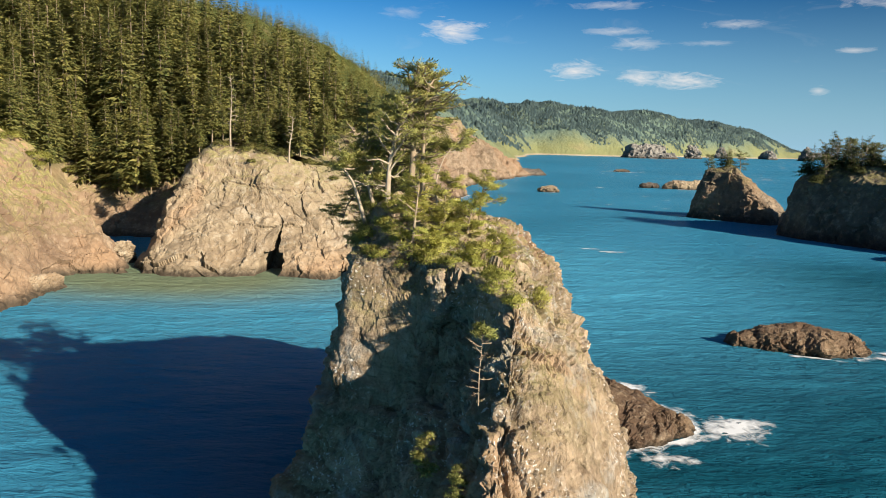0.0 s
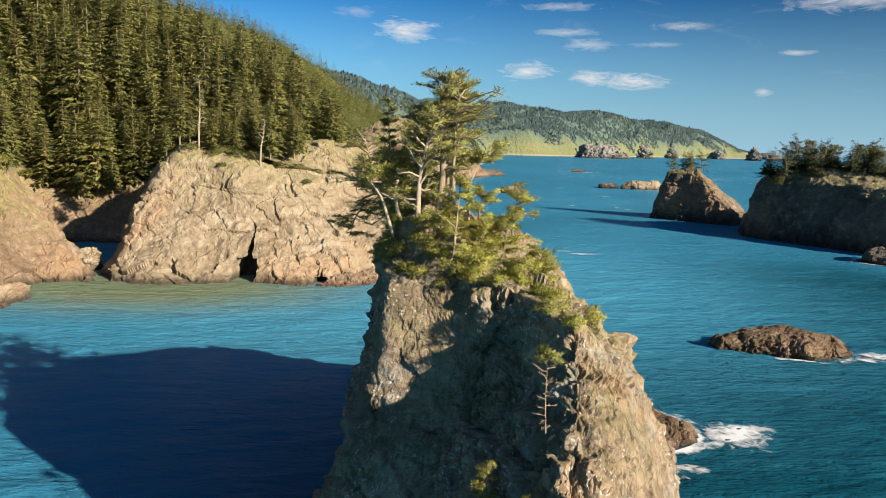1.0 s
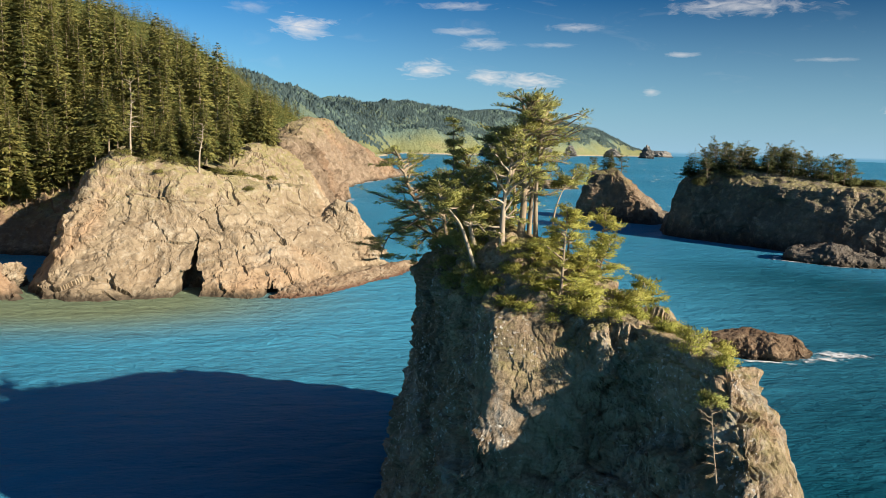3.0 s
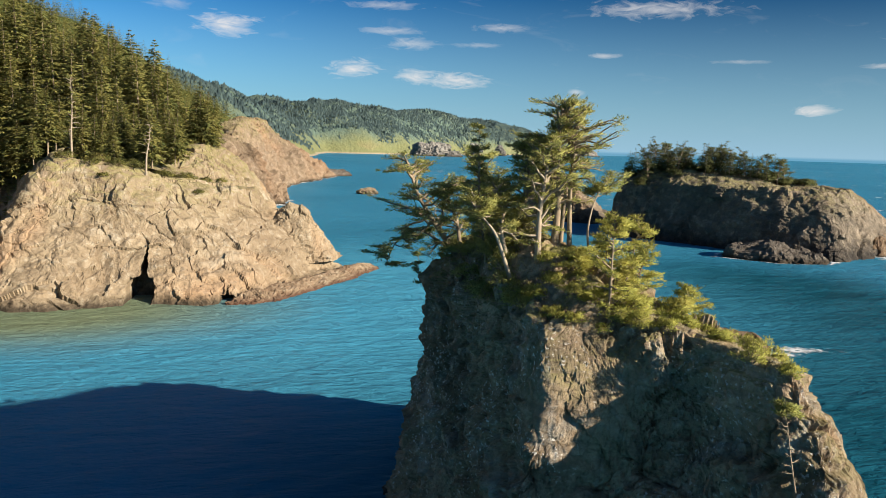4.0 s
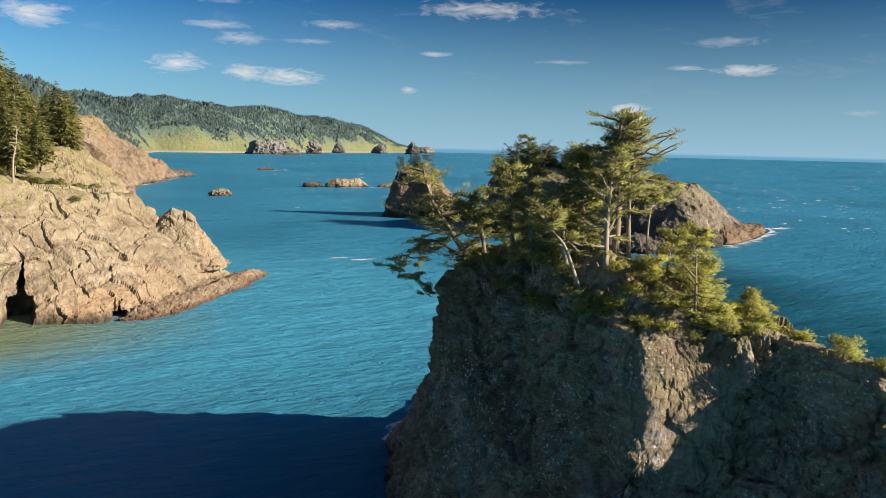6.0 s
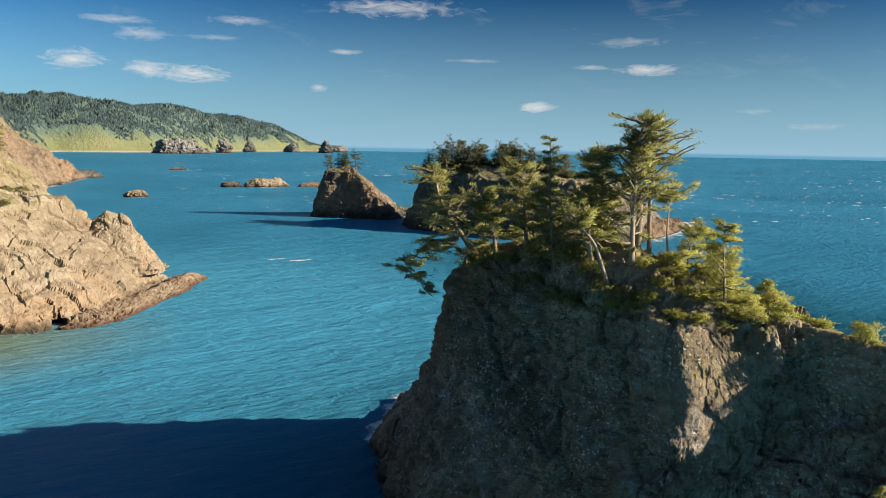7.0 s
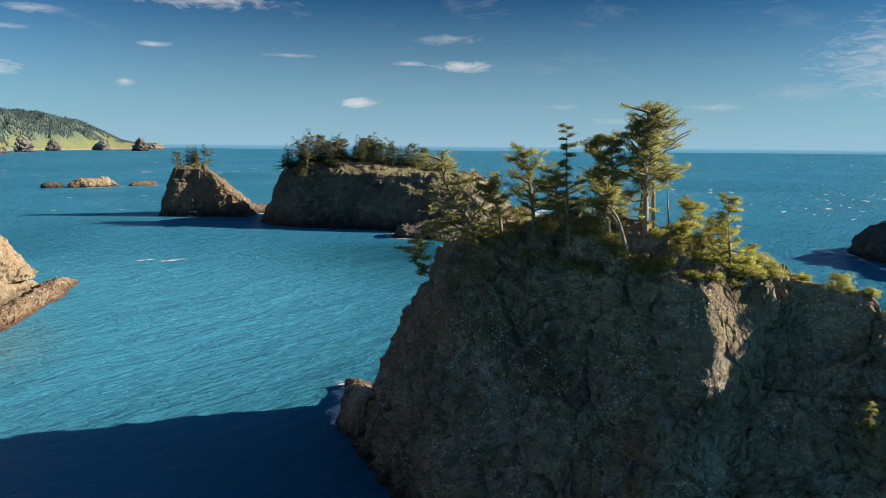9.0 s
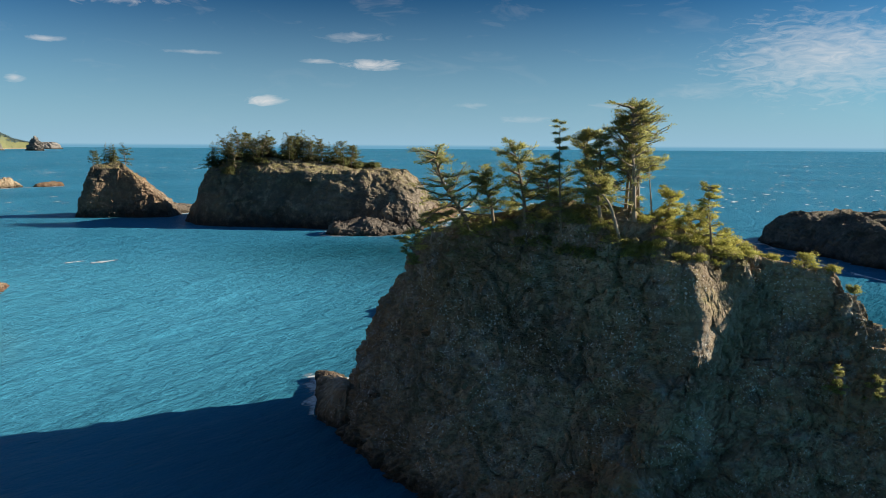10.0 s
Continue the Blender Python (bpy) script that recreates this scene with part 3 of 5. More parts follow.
# ---- the main sea stack ----
STACK_FOOT = [(1, 35), (8, 35.5), (14.5, 46), (16, 60), (17, 78), (17, 103), (6, 114), (-8, 101), (-14.6, 84), (-16.4, 70), (-16.6, 62), (-15.4, 56), (-8, 51), (-3, 42.5)]
stack = crag("rock_pinnacle", [
    (-3, STACK_FOOT),
    (8, [(1, 36.5), (6, 37), (11.5, 47), (13, 60), (14, 75), (13.5, 99), (4.2, 106), (-6.6, 94.5), (-12, 82), (-13.2, 71), (-13.4, 63), (-14, 56.8), (-7.8, 52), (-2.6, 44)]),
    (16, [(1, 38.5), (5.5, 40), (9.6, 47.5), (10, 60), (10, 75), (11, 96), (3.2, 101.5), (-4.4, 91), (-10.8, 80), (-11, 70), (-11, 62.5), (-10.5, 53.1), (-5.2, 51.3), (-2, 45.5)]),
    (22, [(1.9, 41.5), (4.8, 43.5), (6.9, 48), (6, 60), (6, 75), (9, 93), (4, 97.5), (-4, 88.6), (-10.6, 80), (-10.1, 71.5), (-9.9, 61.5), (-9.2, 52.8), (-4.3, 51.5), (0, 49.4)]),
    (26, [(2.3, 45.4), (3.2, 46.8), (3.8, 51.5), (2.5, 60), (1.5, 75), (5.5, 89), (2.4, 93.5), (-4.8, 86), (-10, 79.5), (-9.6, 71), (-9.5, 61), (-8.8, 54), (-5.4, 53.2), (-1, 50.8)]),
], [(2.3, 47, 26.3), (-0.9, 51, 26.9), (-3.4, 54.8, 28.5), (-5, 58.6, 30.2), (-5.7, 63, 31.3), (-6, 68, 31.2), (-6.1, 72, 30.8), (-6.3, 78, 29.6), (-2.5, 86, 27.4), (2, 91, 26.6)],
    ROCK_STACK, 900, 210, 44, 0.95, 6.4, seed=1, fine=0.7, cracks=0.7, tall=0.9, calm=((-7.2, 52.6, 22.5, 5.2), (7.5, 44, 16, 7.5), (2, 48, 26, 4)), ledges=0.5)
tagged(stack, "steep brown lichen-specked rock pinnacle rising from the sea", "sea stack")

# ---- the peninsula across the cove ----
pen = crag("rock_headland", [
    (-3, [(-86, 189), (-72, 185), (-56, 190), (-49, 191), (-36, 191), (-22, 196), (-3, 222), (8, 240), (-4, 250), (-20, 252), (-30, 262), (-45, 280), (-80, 280), (-98, 240), (-92, 205)]),
    (2, [(-84, 192), (-72, 189), (-56, 193.5), (-49, 194.5), (-36, 195), (-24, 201), (-12, 224), (-5, 236), (-8, 246), (-20, 250), (-30, 260), (-45, 280), (-80, 280), (-95, 240), (-90, 208)]),
    (10, [(-83, 203), (-70, 200), (-58, 203), (-50, 205), (-40, 206), (-29, 212), (-15, 231), (-9, 238), (-12, 243), (-20, 247), (-30, 256), (-45, 280), (-80, 280), (-90, 240), (-87, 214)]),
    (19, [(-81, 211), (-70, 209), (-60, 210), (-52, 211), (-43, 214), (-34, 222), (-27, 233), (-24, 237), (-25, 240), (-22, 244), (-32, 252), (-45, 280), (-80, 280), (-87, 240), (-85, 218)]),
    (24, [(-79, 213.5), (-71, 213), (-62, 213), (-55, 215), (-46, 219), (-38, 225), (-30, 233), (-27, 236), (-27, 240), (-30, 244), (-36, 252), (-46, 280), (-78, 280), (-84, 240), (-83, 221)]),
], [(-74, 262, 33), (-77, 242, 34), (-74, 219, 32.3), (-62, 222, 31), (-50, 230, 27), (-40, 240, 24.5)], ROCK_TAN, 900, 130, 40, 1.6, 12.0, blocky=0.75, seed=3, strata=0.04, fine=0.13, cracks=0.22, tall=1.0, caves=((-52.6, 3.2, 13, 12), (-33, 1.8, 3.6, 5)), ledges=0.25)
tagged(pen, "tan sandstone headland with sheer sunlit cliffs", "headland")

spire = crag("spire", [
    (4, [(-22, 226), (-6, 230), (-3, 238), (-9, 244), (-22, 244), (-28, 236)]),
    (12, [(-20, 230), (-10, 232), (-8, 238), (-11, 242), (-20, 242), (-24, 236)]),
    (18, [(-18, 233.5), (-13, 234), (-12, 237), (-13.5, 239.5), (-18, 240), (-20, 237)]),
], [(-17, 237, 20.5), (-14, 237, 19.6)], ROCK_TAN, 200, 50, 12, 1.0, 6.0, blocky=0.8, fine=0.3, cracks=0.5, tall=1.0, seed=27, parent=pen)
middle = crag("rock_headland", [
    (-3, [(-62, 256), (-34, 262), (-20, 276), (-14, 300), (-16, 345), (-40, 370), (-66, 330)]),
    (10, [(-60, 259), (-36, 265), (-24, 278), (-19, 302), (-21, 342), (-42, 366), (-64, 330)]),
    (20, [(-58, 263), (-39, 268), (-29, 280), (-25, 303), (-27, 338), (-44, 360), (-62, 330)]),
    (29, [(-57, 268), (-42, 272), (-34, 284), (-32, 304), (-33, 334), (-45, 354), (-60, 328)]),
], [(-52, 284, 34), (-44, 296, 36), (-42, 326, 34)], ROCK_TAN, 380, 90, 30, 2.0, 12.0, blocky=0.8, seed=28, strata=0.04, fine=0.25, cracks=0.4, tall=1.0, ledges=0.3)
tagged(middle, "weathered grey-tan rock shoulder behind the headland", "headland")
ledge = crag("ledge", [
    (-2, [(-34, 190), (-22, 193), (-2, 220), (11, 240), (9, 246), (0, 242), (-14, 220), (-28, 202)]),
    (0.7, [(-33, 192), (-22, 195), (-3, 221.5), (8.5, 240), (7, 244), (0, 240), (-13, 219), (-27, 202)]),
], [(-28, 198, 2.2), (-14, 212, 2.6), (2, 236, 2.4)], ROCK_LEDGE, 360, 16, 16, 0.7, 4.0, seed=26, parent=pen)
ledge["label"] = "weedy red-brown wave-cut ledge"
left_cliff = crag("cliff", [
    (-3, [(-90, 140), (-90, 158), (-99, 176), (-96, 186), (-85, 190), (-92, 204), (-110, 226), (-124, 248), (-140, 250), (-170, 220), (-170, 150), (-120, 110)]),
    (2, [(-94, 142), (-94.5, 160), (-102.5, 177), (-99, 187), (-90, 192), (-95, 204), (-112, 226), (-126, 248), (-140, 250), (-170, 220), (-170, 150), (-120, 112)]),
    (12, [(-103, 146), (-104, 166), (-107, 182), (-106, 192), (-105, 198), (-107, 208), (-118, 227), (-129, 242), (-140, 248), (-170, 220), (-170, 150), (-125, 118)]),
    (28, [(-116, 152), (-117, 176), (-120, 192), (-122, 199), (-123, 206), (-126, 214), (-131, 226), (-138, 236), (-146, 242), (-170, 220), (-170, 150), (-132, 130)]),
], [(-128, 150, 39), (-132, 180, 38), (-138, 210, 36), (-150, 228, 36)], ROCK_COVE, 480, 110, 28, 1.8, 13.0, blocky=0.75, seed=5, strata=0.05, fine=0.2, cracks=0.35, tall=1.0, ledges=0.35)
tagged(left_cliff, "tan and rust-brown sea cliff above a rocky foot", "cliff")

# ---- the two tree-topped islands ----
small = crag("rock_island", [
    (-3, [(110, 411), (123, 394), (140, 377), (156, 388), (164, 408), (150, 428), (124, 430)]),
    (8, [(112, 410), (125, 396), (140, 382), (150, 392), (154, 408), (144, 422), (124, 424)]),
    (17, [(114.5, 409), (125, 399), (134, 390), (140, 397), (142, 408), (136, 416), (124, 418)]),
    (24, [(117, 408), (124, 402), (130, 397), (133, 401), (134, 408), (131, 413), (123, 414)]),
], [(121, 408, 26), (129, 406, 27.5)], ROCK_ISLE, 320, 90, 22, 1.2, 9.0, seed=8, fine=0.2, blocky=0.7, cracks=0.5, ledges=0.4)
tagged(small, "small pointed rock island with a grassy top", "sea stack")
big = crag("rock_island", [
    (-3, [(129, 336), (137, 312), (147, 297), (160, 268), (176, 246), (210, 260), (255, 286), (272, 300), (262, 320), (225, 350), (180, 376), (142, 366)]),
    (3, [(129.5, 336), (137.5, 313), (148, 298), (161, 270), (178, 250), (210, 264), (245, 288), (252, 300), (245, 320), (220, 346), (180, 372), (143, 362)]),
    (16, [(132, 336), (140, 316), (151, 299), (164, 273), (181, 256), (208, 270), (230, 291), (235, 302), (230, 318), (212, 340), (180, 364), (147, 356)]),
    (24, [(134, 336), (142, 319), (153, 301), (168, 279), (184, 266), (204, 277), (219, 294), (223, 303), (219, 314), (205, 332), (180, 356), (150, 350)]),
], [(150, 336, 31), (160, 318, 31), (171, 306, 29), (186, 295, 25.5), (208, 298, 24.5)], ROCK_ISLE, 560, 100, 26, 1.5, 12.0, seed=9, fine=0.22, blocky=0.75, cracks=0.5, ledges=0.3)
tagged(big, "broad dark rock island crowned with wind-bent conifers", "sea stack")

tail = crag("ledge", [
    (-3, [(150, 392), (166, 392), (182, 400), (180, 410), (165, 412), (150, 410)]),
    (2, [(150, 395), (165, 395), (176, 401), (175, 407), (164, 409), (150, 407)]),
], [(152, 401, 6), (172, 403, 3)], ROCK_GREY, 90, 10, 10, 0.9, 6.0, seed=21, parent=small)
spit = crag("ledge", [
    (-3, [(205, 256), (240, 272), (275, 296), (284, 308), (272, 316), (235, 305), (205, 285)]),
    (2.5, [(207, 260), (238, 276), (266, 296), (274, 306), (266, 311), (235, 301), (207, 282)]),
], [(212, 272, 8), (240, 290, 6), (266, 304, 3.5)], ROCK_WET, 150, 14, 14, 1.0, 7.0, seed=22, parent=big)
fore = crag("ledge", [
    (-3, [(138, 262), (152, 244), (168, 240), (176, 250), (168, 264), (150, 274)]),
    (3, [(141, 262), (153, 248), (166, 244), (172, 251), (165, 262), (150, 270)]),
], [(147, 262, 5), (154, 255, 7.5), (165, 251, 3)], ROCK_GREY, 120, 16, 12, 1.2, 7.0, seed=23, parent=big)
nub = crag("ledge", [
    (-3, [(-6, 99), (3, 104), (10, 116), (7.5, 121), (1, 114), (-6, 107)]),
    (1.0, [(-6, 100), (3, 106), (8.6, 116), (6.6, 119.6), (1, 113), (-5.4, 106)]),
], [(-4, 102, 4.5), (2, 109, 3.2), (6.6, 117, 1.6)], ROCK_STACK, 140, 16, 12, 0.4, 3.4, seed=24, parent=stack)
shelf = crag("ledge", [
    (-3, [(10, 86), (19, 86.5), (28, 92), (30, 97), (24, 108), (16, 116), (8, 108)]),
    (1.0, [(10, 88), (18, 88.5), (26, 93), (27.5, 97), (22, 106), (15, 113), (9, 107)]),
], [(12, 98, 6.5), (18, 99, 4.6), (24, 97, 2.4)], ROCK_WET, 260, 26, 24, 0.8, 4.4, seed=25, parent=stack)

right_head = crag("rock_reef", [
    (-3, [(233, 122), (208, 94), (184, 66), (166, 30), (180, 0), (260, 20), (290, 90), (265, 125)]),
    (5, [(230, 119), (211, 95), (188, 67), (171, 32), (184, 6), (256, 26), (282, 90), (260, 121)]),
    (11, [(226, 113), (213, 94), (194, 68), (180, 36), (190, 14), (244, 34), (266, 88), (250, 112)]),
], [(205, 40, 17), (222, 80, 14.5), (232, 104, 12.5)], ROCK_GREY, 300, 50, 18, 1.7, 10.0, seed=12)
tagged(right_head, "dark low rock reef in shadow", "reef")

cove_wall = crag("cliff", [
    (-3, [(-150, 244), (-136, 252), (-118, 256), (-104, 254), (-90, 244), (-80, 290), (-110, 330), (-165, 312)]),
    (10, [(-151, 254), (-137, 266), (-118, 270), (-102, 267), (-86, 254), (-80, 294), (-110, 330), (-165, 312)]),
    (22, [(-153, 276), (-139, 294), (-117, 290), (-98, 279), (-80, 264), (-80, 300), (-112, 330), (-165, 314)]),
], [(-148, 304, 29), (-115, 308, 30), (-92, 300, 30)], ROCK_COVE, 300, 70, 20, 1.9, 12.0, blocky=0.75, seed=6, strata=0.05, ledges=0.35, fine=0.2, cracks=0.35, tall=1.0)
tagged(cove_wall, "rust and tan rock wall at the back of the cove", "cliff")
HEAD2 = [(-45, 420), (-16, 468), (-6, 512), (-22, 548), (-8, 640), (16, 735), (40, 805), (60, 893), (40, 918), (-20, 960), (-85, 800), (-95, 540)]
inset = lambda pts, k, cx, cy: [(cx + (x - cx) * k, cy + (y - cy) * (0.5 + 0.5 * k)) for x, y in pts]
head2 = crag("rock_headland", [
    (-3, HEAD2), (3, inset(HEAD2, 0.94, -60, 690)), (16, inset(HEAD2, 0.78, -55, 690)), (28, inset(HEAD2, 0.6, -50, 690)),
], [(-50, 470, 35), (-42, 560, 42), (-42, 650, 50), (-36, 725, 57), (-27, 752, 57), (-8, 800, 42), (15, 850, 30)], ROCK_RUST, 620, 60, 50, 4.2, 24.0, seed=14, strata=0.05, fine=0.3, cracks=0.4, tall=1.0, ledges=0.3)
tagged(head2, "rust-brown bare rocky headland with a rounded peak", "headland")

crag("ledge", [
    (-3, [(40, 880), (62, 885), (84, 905), (76, 922), (52, 926), (36, 910)]),
    (3, [(42, 886), (60, 890), (76, 905), (70, 916), (54, 919), (40, 908)]),
], [(50, 902, 8), (66, 906, 6)], ROCK_GREY, 90, 10, 10, 1.0, 8.0, seed=61, parent=head2)
crag("ledge", [
    (-3, [(258, 104), (276, 102), (292, 112), (288, 124), (272, 130), (258, 120)]),
    (2, [(260, 106), (275, 104), (287, 112), (284, 121), (271, 126), (261, 118)]),
], [(266, 114, 6), (280, 114, 4.5)], ROCK_WET, 90, 10, 10, 0.6, 6.0, seed=62, parent=right_head)


def sea_rock(name, label, x, y, length, width, height, turn, mat, seed, n=120):
    """A low rock awash: a lofted oblong with an uneven back."""
    r = random.Random(seed)
    c, s = math.cos(radians(turn)), math.sin(radians(turn))
    def ring(k):
        q = random.Random(seed + 5)
        out = []
        for i in range(9):
            a = 6.283 * i / 9
            j = q.uniform(0.8, 1.15) * k
            u, v = math.cos(a) * length / 2 * j, math.sin(a) * width / 2 * j
            out.append((x + u * c - v * s, y + u * s + v * c))
        return out
    ridge = []
    for f in (-0.3, -0.1, 0.12, 0.3):
        ridge.append((x + f * length * c, y + f * length * s, height * r.uniform(0.75, 1.05) * (1 - 1.2 * f * f)))
    ob = crag(name, [(-2, ring(1.08)), (height * 0.35, ring(0.92))], ridge, mat, n, 24, 28, height * 0.22 + 0.15, max(1.6, length * 0.2), seed, fine=0.3, cracks=0.4, tall=1.0, blocky=0.8)
    return tagged(ob, label, "rock")


sea_rock("sea_rock", "low brown rock ringed with weed and surf", 60, 140.5, 24, 12, 4.2, -12, ROCK_WET, 31, 220)
sea_rock("sea_rock", "flat tan rock far out in the water", 182, 694, 40, 16, 9, 4, ROCK_TAN, 32)
sea_rock("sea_rock", "dark flat rock beside a larger one", 152, 698, 18, 12, 5, 0, ROCK_GREY, 33)
sea_rock("sea_rock", "long low weedy rock in open water", 224, 690, 26, 10, 4, 0, ROCK_WET, 34)
sea_rock("sea_rock", "small round tan rock in open water", 54, 589, 15, 9, 5, 0, ROCK_TAN, 35)
sea_rock("sea_rock", "dark boulder off the headland", 70, 960, 18, 12, 6, 0, ROCK_GREY, 37)
sea_rock("sea_rock", "dark rock with white surf around it", 205, 1120, 26, 10, 4, 0, ROCK_GREY, 38)
sea_rock("sea_rock", "weedy boulder at the cliff foot", -96, 165, 16, 9, 4, 75, ROCK_TAN, 39)
sea_rock("sea_rock", "slanting block at the cove mouth", -97, 206, 9, 6, 6.5, 30, ROCK_TAN, 41)
for i, (x, y, l, h) in enumerate([(560, 2640, 150, 52), (620, 2600, 60, 22), (780, 2900, 60, 50), (990, 3250, 60, 46), (1240, 3420, 90, 40), (1330, 3250, 60, 55), (1700, 4000, 160, 36)]):
    sea_rock("sea_rock", "distant grey rock off the far beach", x, y, l, l * 0.7, h, 20 * i, ROCK_FAR, 50 + i, 90)

# ---- the mainland ----
COAST = np.array([(-105, 90), (-110, 154), (-118, 197), (-134, 245), (-143, 290), (-118, 300), (-98, 278), (-88, 258), (-82, 240), (-66, 246), (-54, 262), (-50, 280),
    (-48, 292), (-42, 310), (-34, 345), (-46, 420), (-46, 480), (-48, 560), (-34, 640), (-22, 730), (-8, 800), (0, 860), (-20, 915), (-60, 980), (-20, 1300),
    (80, 1800), (150, 2380), (210, 2760), (540, 2830), (880, 3330), (1250, 3680), (1540, 3920), (1780, 4060), (1720, 4350), (-600, 4700), (-2600, 4600), (-2600, 60), (-600, 40)], float)


def inland(xy):
    """Distance from the shore, positive on land."""
    best, odd = np.full(len(xy), 1e18), np.zeros(len(xy), bool)
    for a, b in zip(COAST, np.roll(COAST, -1, 0)):
        ab = b - a
        f = np.clip(((xy - a) @ ab) / (ab @ ab), 0, 1)[:, None]
        best = np.minimum(best, ((xy - a - f * ab) ** 2).sum(1))
        cross = (a[1] > xy[:, 1]) != (b[1] > xy[:, 1])
        with np.errstate(divide="ignore", invalid="ignore"):
            odd ^= cross & (xy[:, 0] < (b[0] - a[0]) * (xy[:, 1] - a[1]) / (b[1] - a[1]) + a[0])
    return np.where(odd, 1, -1) * np.sqrt(best)


def ground_height(xy):
    d = inland(xy)
    far = np.clip((xy[:, 1] - 950) / 600, 0, 1)
    rough = np.array([noise.fractal(Vector((x / 60, y / 60, 4.2)), 1.0, 2.0, 5) for x, y in xy])
    broad = np.array([noise.fractal(Vector((x / 420, y / 420, 1.7)), 1.0, 2.0, 5) for x, y in xy])
    dn = d + rough * 7 * (1 - far) + broad * 60 * far
    near = 27 * np.clip(dn / 14, -0.4, 1) + (0.47 + 0.24 * np.clip((xy[:, 1] - 380) / 220, 0, 1)) * np.clip(dn - 14, 0, 150) + 0.05 * np.clip(dn - 164, 0, 400) + rough * 2.5
    near += 12 * np.exp(-(((xy[:, 0] + 28) / 38) ** 2 + ((xy[:, 1] - 742) / 55) ** 2))
    low = np.exp(-(((xy[:, 0] + 50) / 60) ** 2 + ((xy[:, 1] - 260) / 45) ** 2))
    near = near * (1 - 0.8 * low)
    spur = np.array([noise.ridged_multi_fractal(Vector((x / 260, y / 260, 2.2)), 1.0, 2.1, 4, 1.0, 2.0) for x, y in xy]) * far
    gully = np.array([noise.ridged_multi_fractal(Vector((x / 95, y / 95, 7.2)), 1.0, 2.1, 3, 1.0, 2.0) for x, y in xy]) * far
    away = 50 * np.clip(dn / 45, -0.3, 1) + 130 * (1 - np.exp(-np.clip(dn - 45, 0, None) / 150)) + broad * 26 * np.clip(dn / 300, 0, 1) + (spur - 1.2) * 26 * np.clip(dn / 120, 0, 1) + (gully - 1.2) * 14 * np.clip(dn / 30, 0, 1)
    away = away * np.clip((1900 - xy[:, 0]) / 600, 0.25, 1) * (1.16 - 0.18 * np.clip((2300 - xy[:, 1]) / 500, 0, 1) - 0.1 * np.clip((xy[:, 0] - 150) / 250, 0, 1))
    z = near * (1 - far) + away * far
    return np.where(d < -25, -6, np.maximum(z, -6))


def terrain(name, x0, x1, y0, y1, step, mat):
    xs, ys = np.arange(x0, x1 + 1, step), np.arange(y0, y1 + 1, step)
    gx, gy = np.meshgrid(xs, ys)
    xy = np.column_stack([gx.ravel(), gy.ravel()]).astype(float)
    z = ground_height(xy)
    w = len(xs)
    keep = z > -5.5
    faces = []
    for j in range(len(ys) - 1):
        for i in range(w - 1):
            a = j * w + i
            if keep[a] or keep[a + 1] or keep[a + w] or keep[a + w + 1]:
                faces.append((a, a + 1, a + w + 1, a + w))
    return mesh_object(name, np.column_stack([xy, z]), faces, mat, smooth=True)


tagged(terrain("ground", -460, 90, 60, 1000, 4, LAND), "forested coastal hillside with rust soil and brush", "hillside", kind="structure")
FAR_STEP = 18
far_coast = terrain("far_coast", -1700, 1750, 980, 4700, FAR_STEP, LAND_HAZED)
tagged(far_coast, "distant green coastal range with haze painted in, above a pale beach", "coast", kind="structure")


bpy.context.view_layer.update()


def rest(rock, x, y, z):
    """The height of a rock's surface under a place, or the given height where there is none."""
    p = SURFACE[rock.name]
    away = (p[:, 0] - x) ** 2 + (p[:, 1] - y) ** 2
    near = np.argpartition(away, 8)[:8]
    return p[near, 2].max() if away[near].min() < 2.0 else z


# ---- forest ----
FOREST_LABEL = "tall dark green conifer on the coastal hillside"
kinds = [conifer("conifer_tree", 40 + k, 38 + 3 * (k % 3), 0.215 + 0.03 * (k % 3), 34, 8, 10, LEAF_FOREST, FOREST_LABEL, bare=(0.05, 0.16, 0.08, 0.26, 0.06)[k], ragged=0.38 + 0.08 * (k % 3)) for k in range(5)]
rnd = random.Random(11)


def scatter(count, area, gap, seed):
    r, cells, out = random.Random(seed), {}, []
    for _ in range(count * 12):
        x, y = area(r)
        g = gap(y)
        key = (int(x // 40), int(y // 40))
        if any((x - a) ** 2 + (y - b) ** 2 < g * g for i in (-1, 0, 1) for j in (-1, 0, 1) for a, b in cells.get((key[0] + i, key[1] + j), ())):
            continue
        cells.setdefault(key, []).append((x, y))
        out.append((x, y))
        if len(out) >= count:
            break
    return out


def near_area(r):
    y = 215 + 300 * r.random() ** 1.3
    return -0.66 * y + r.random() * (0.66 * y - 20), y


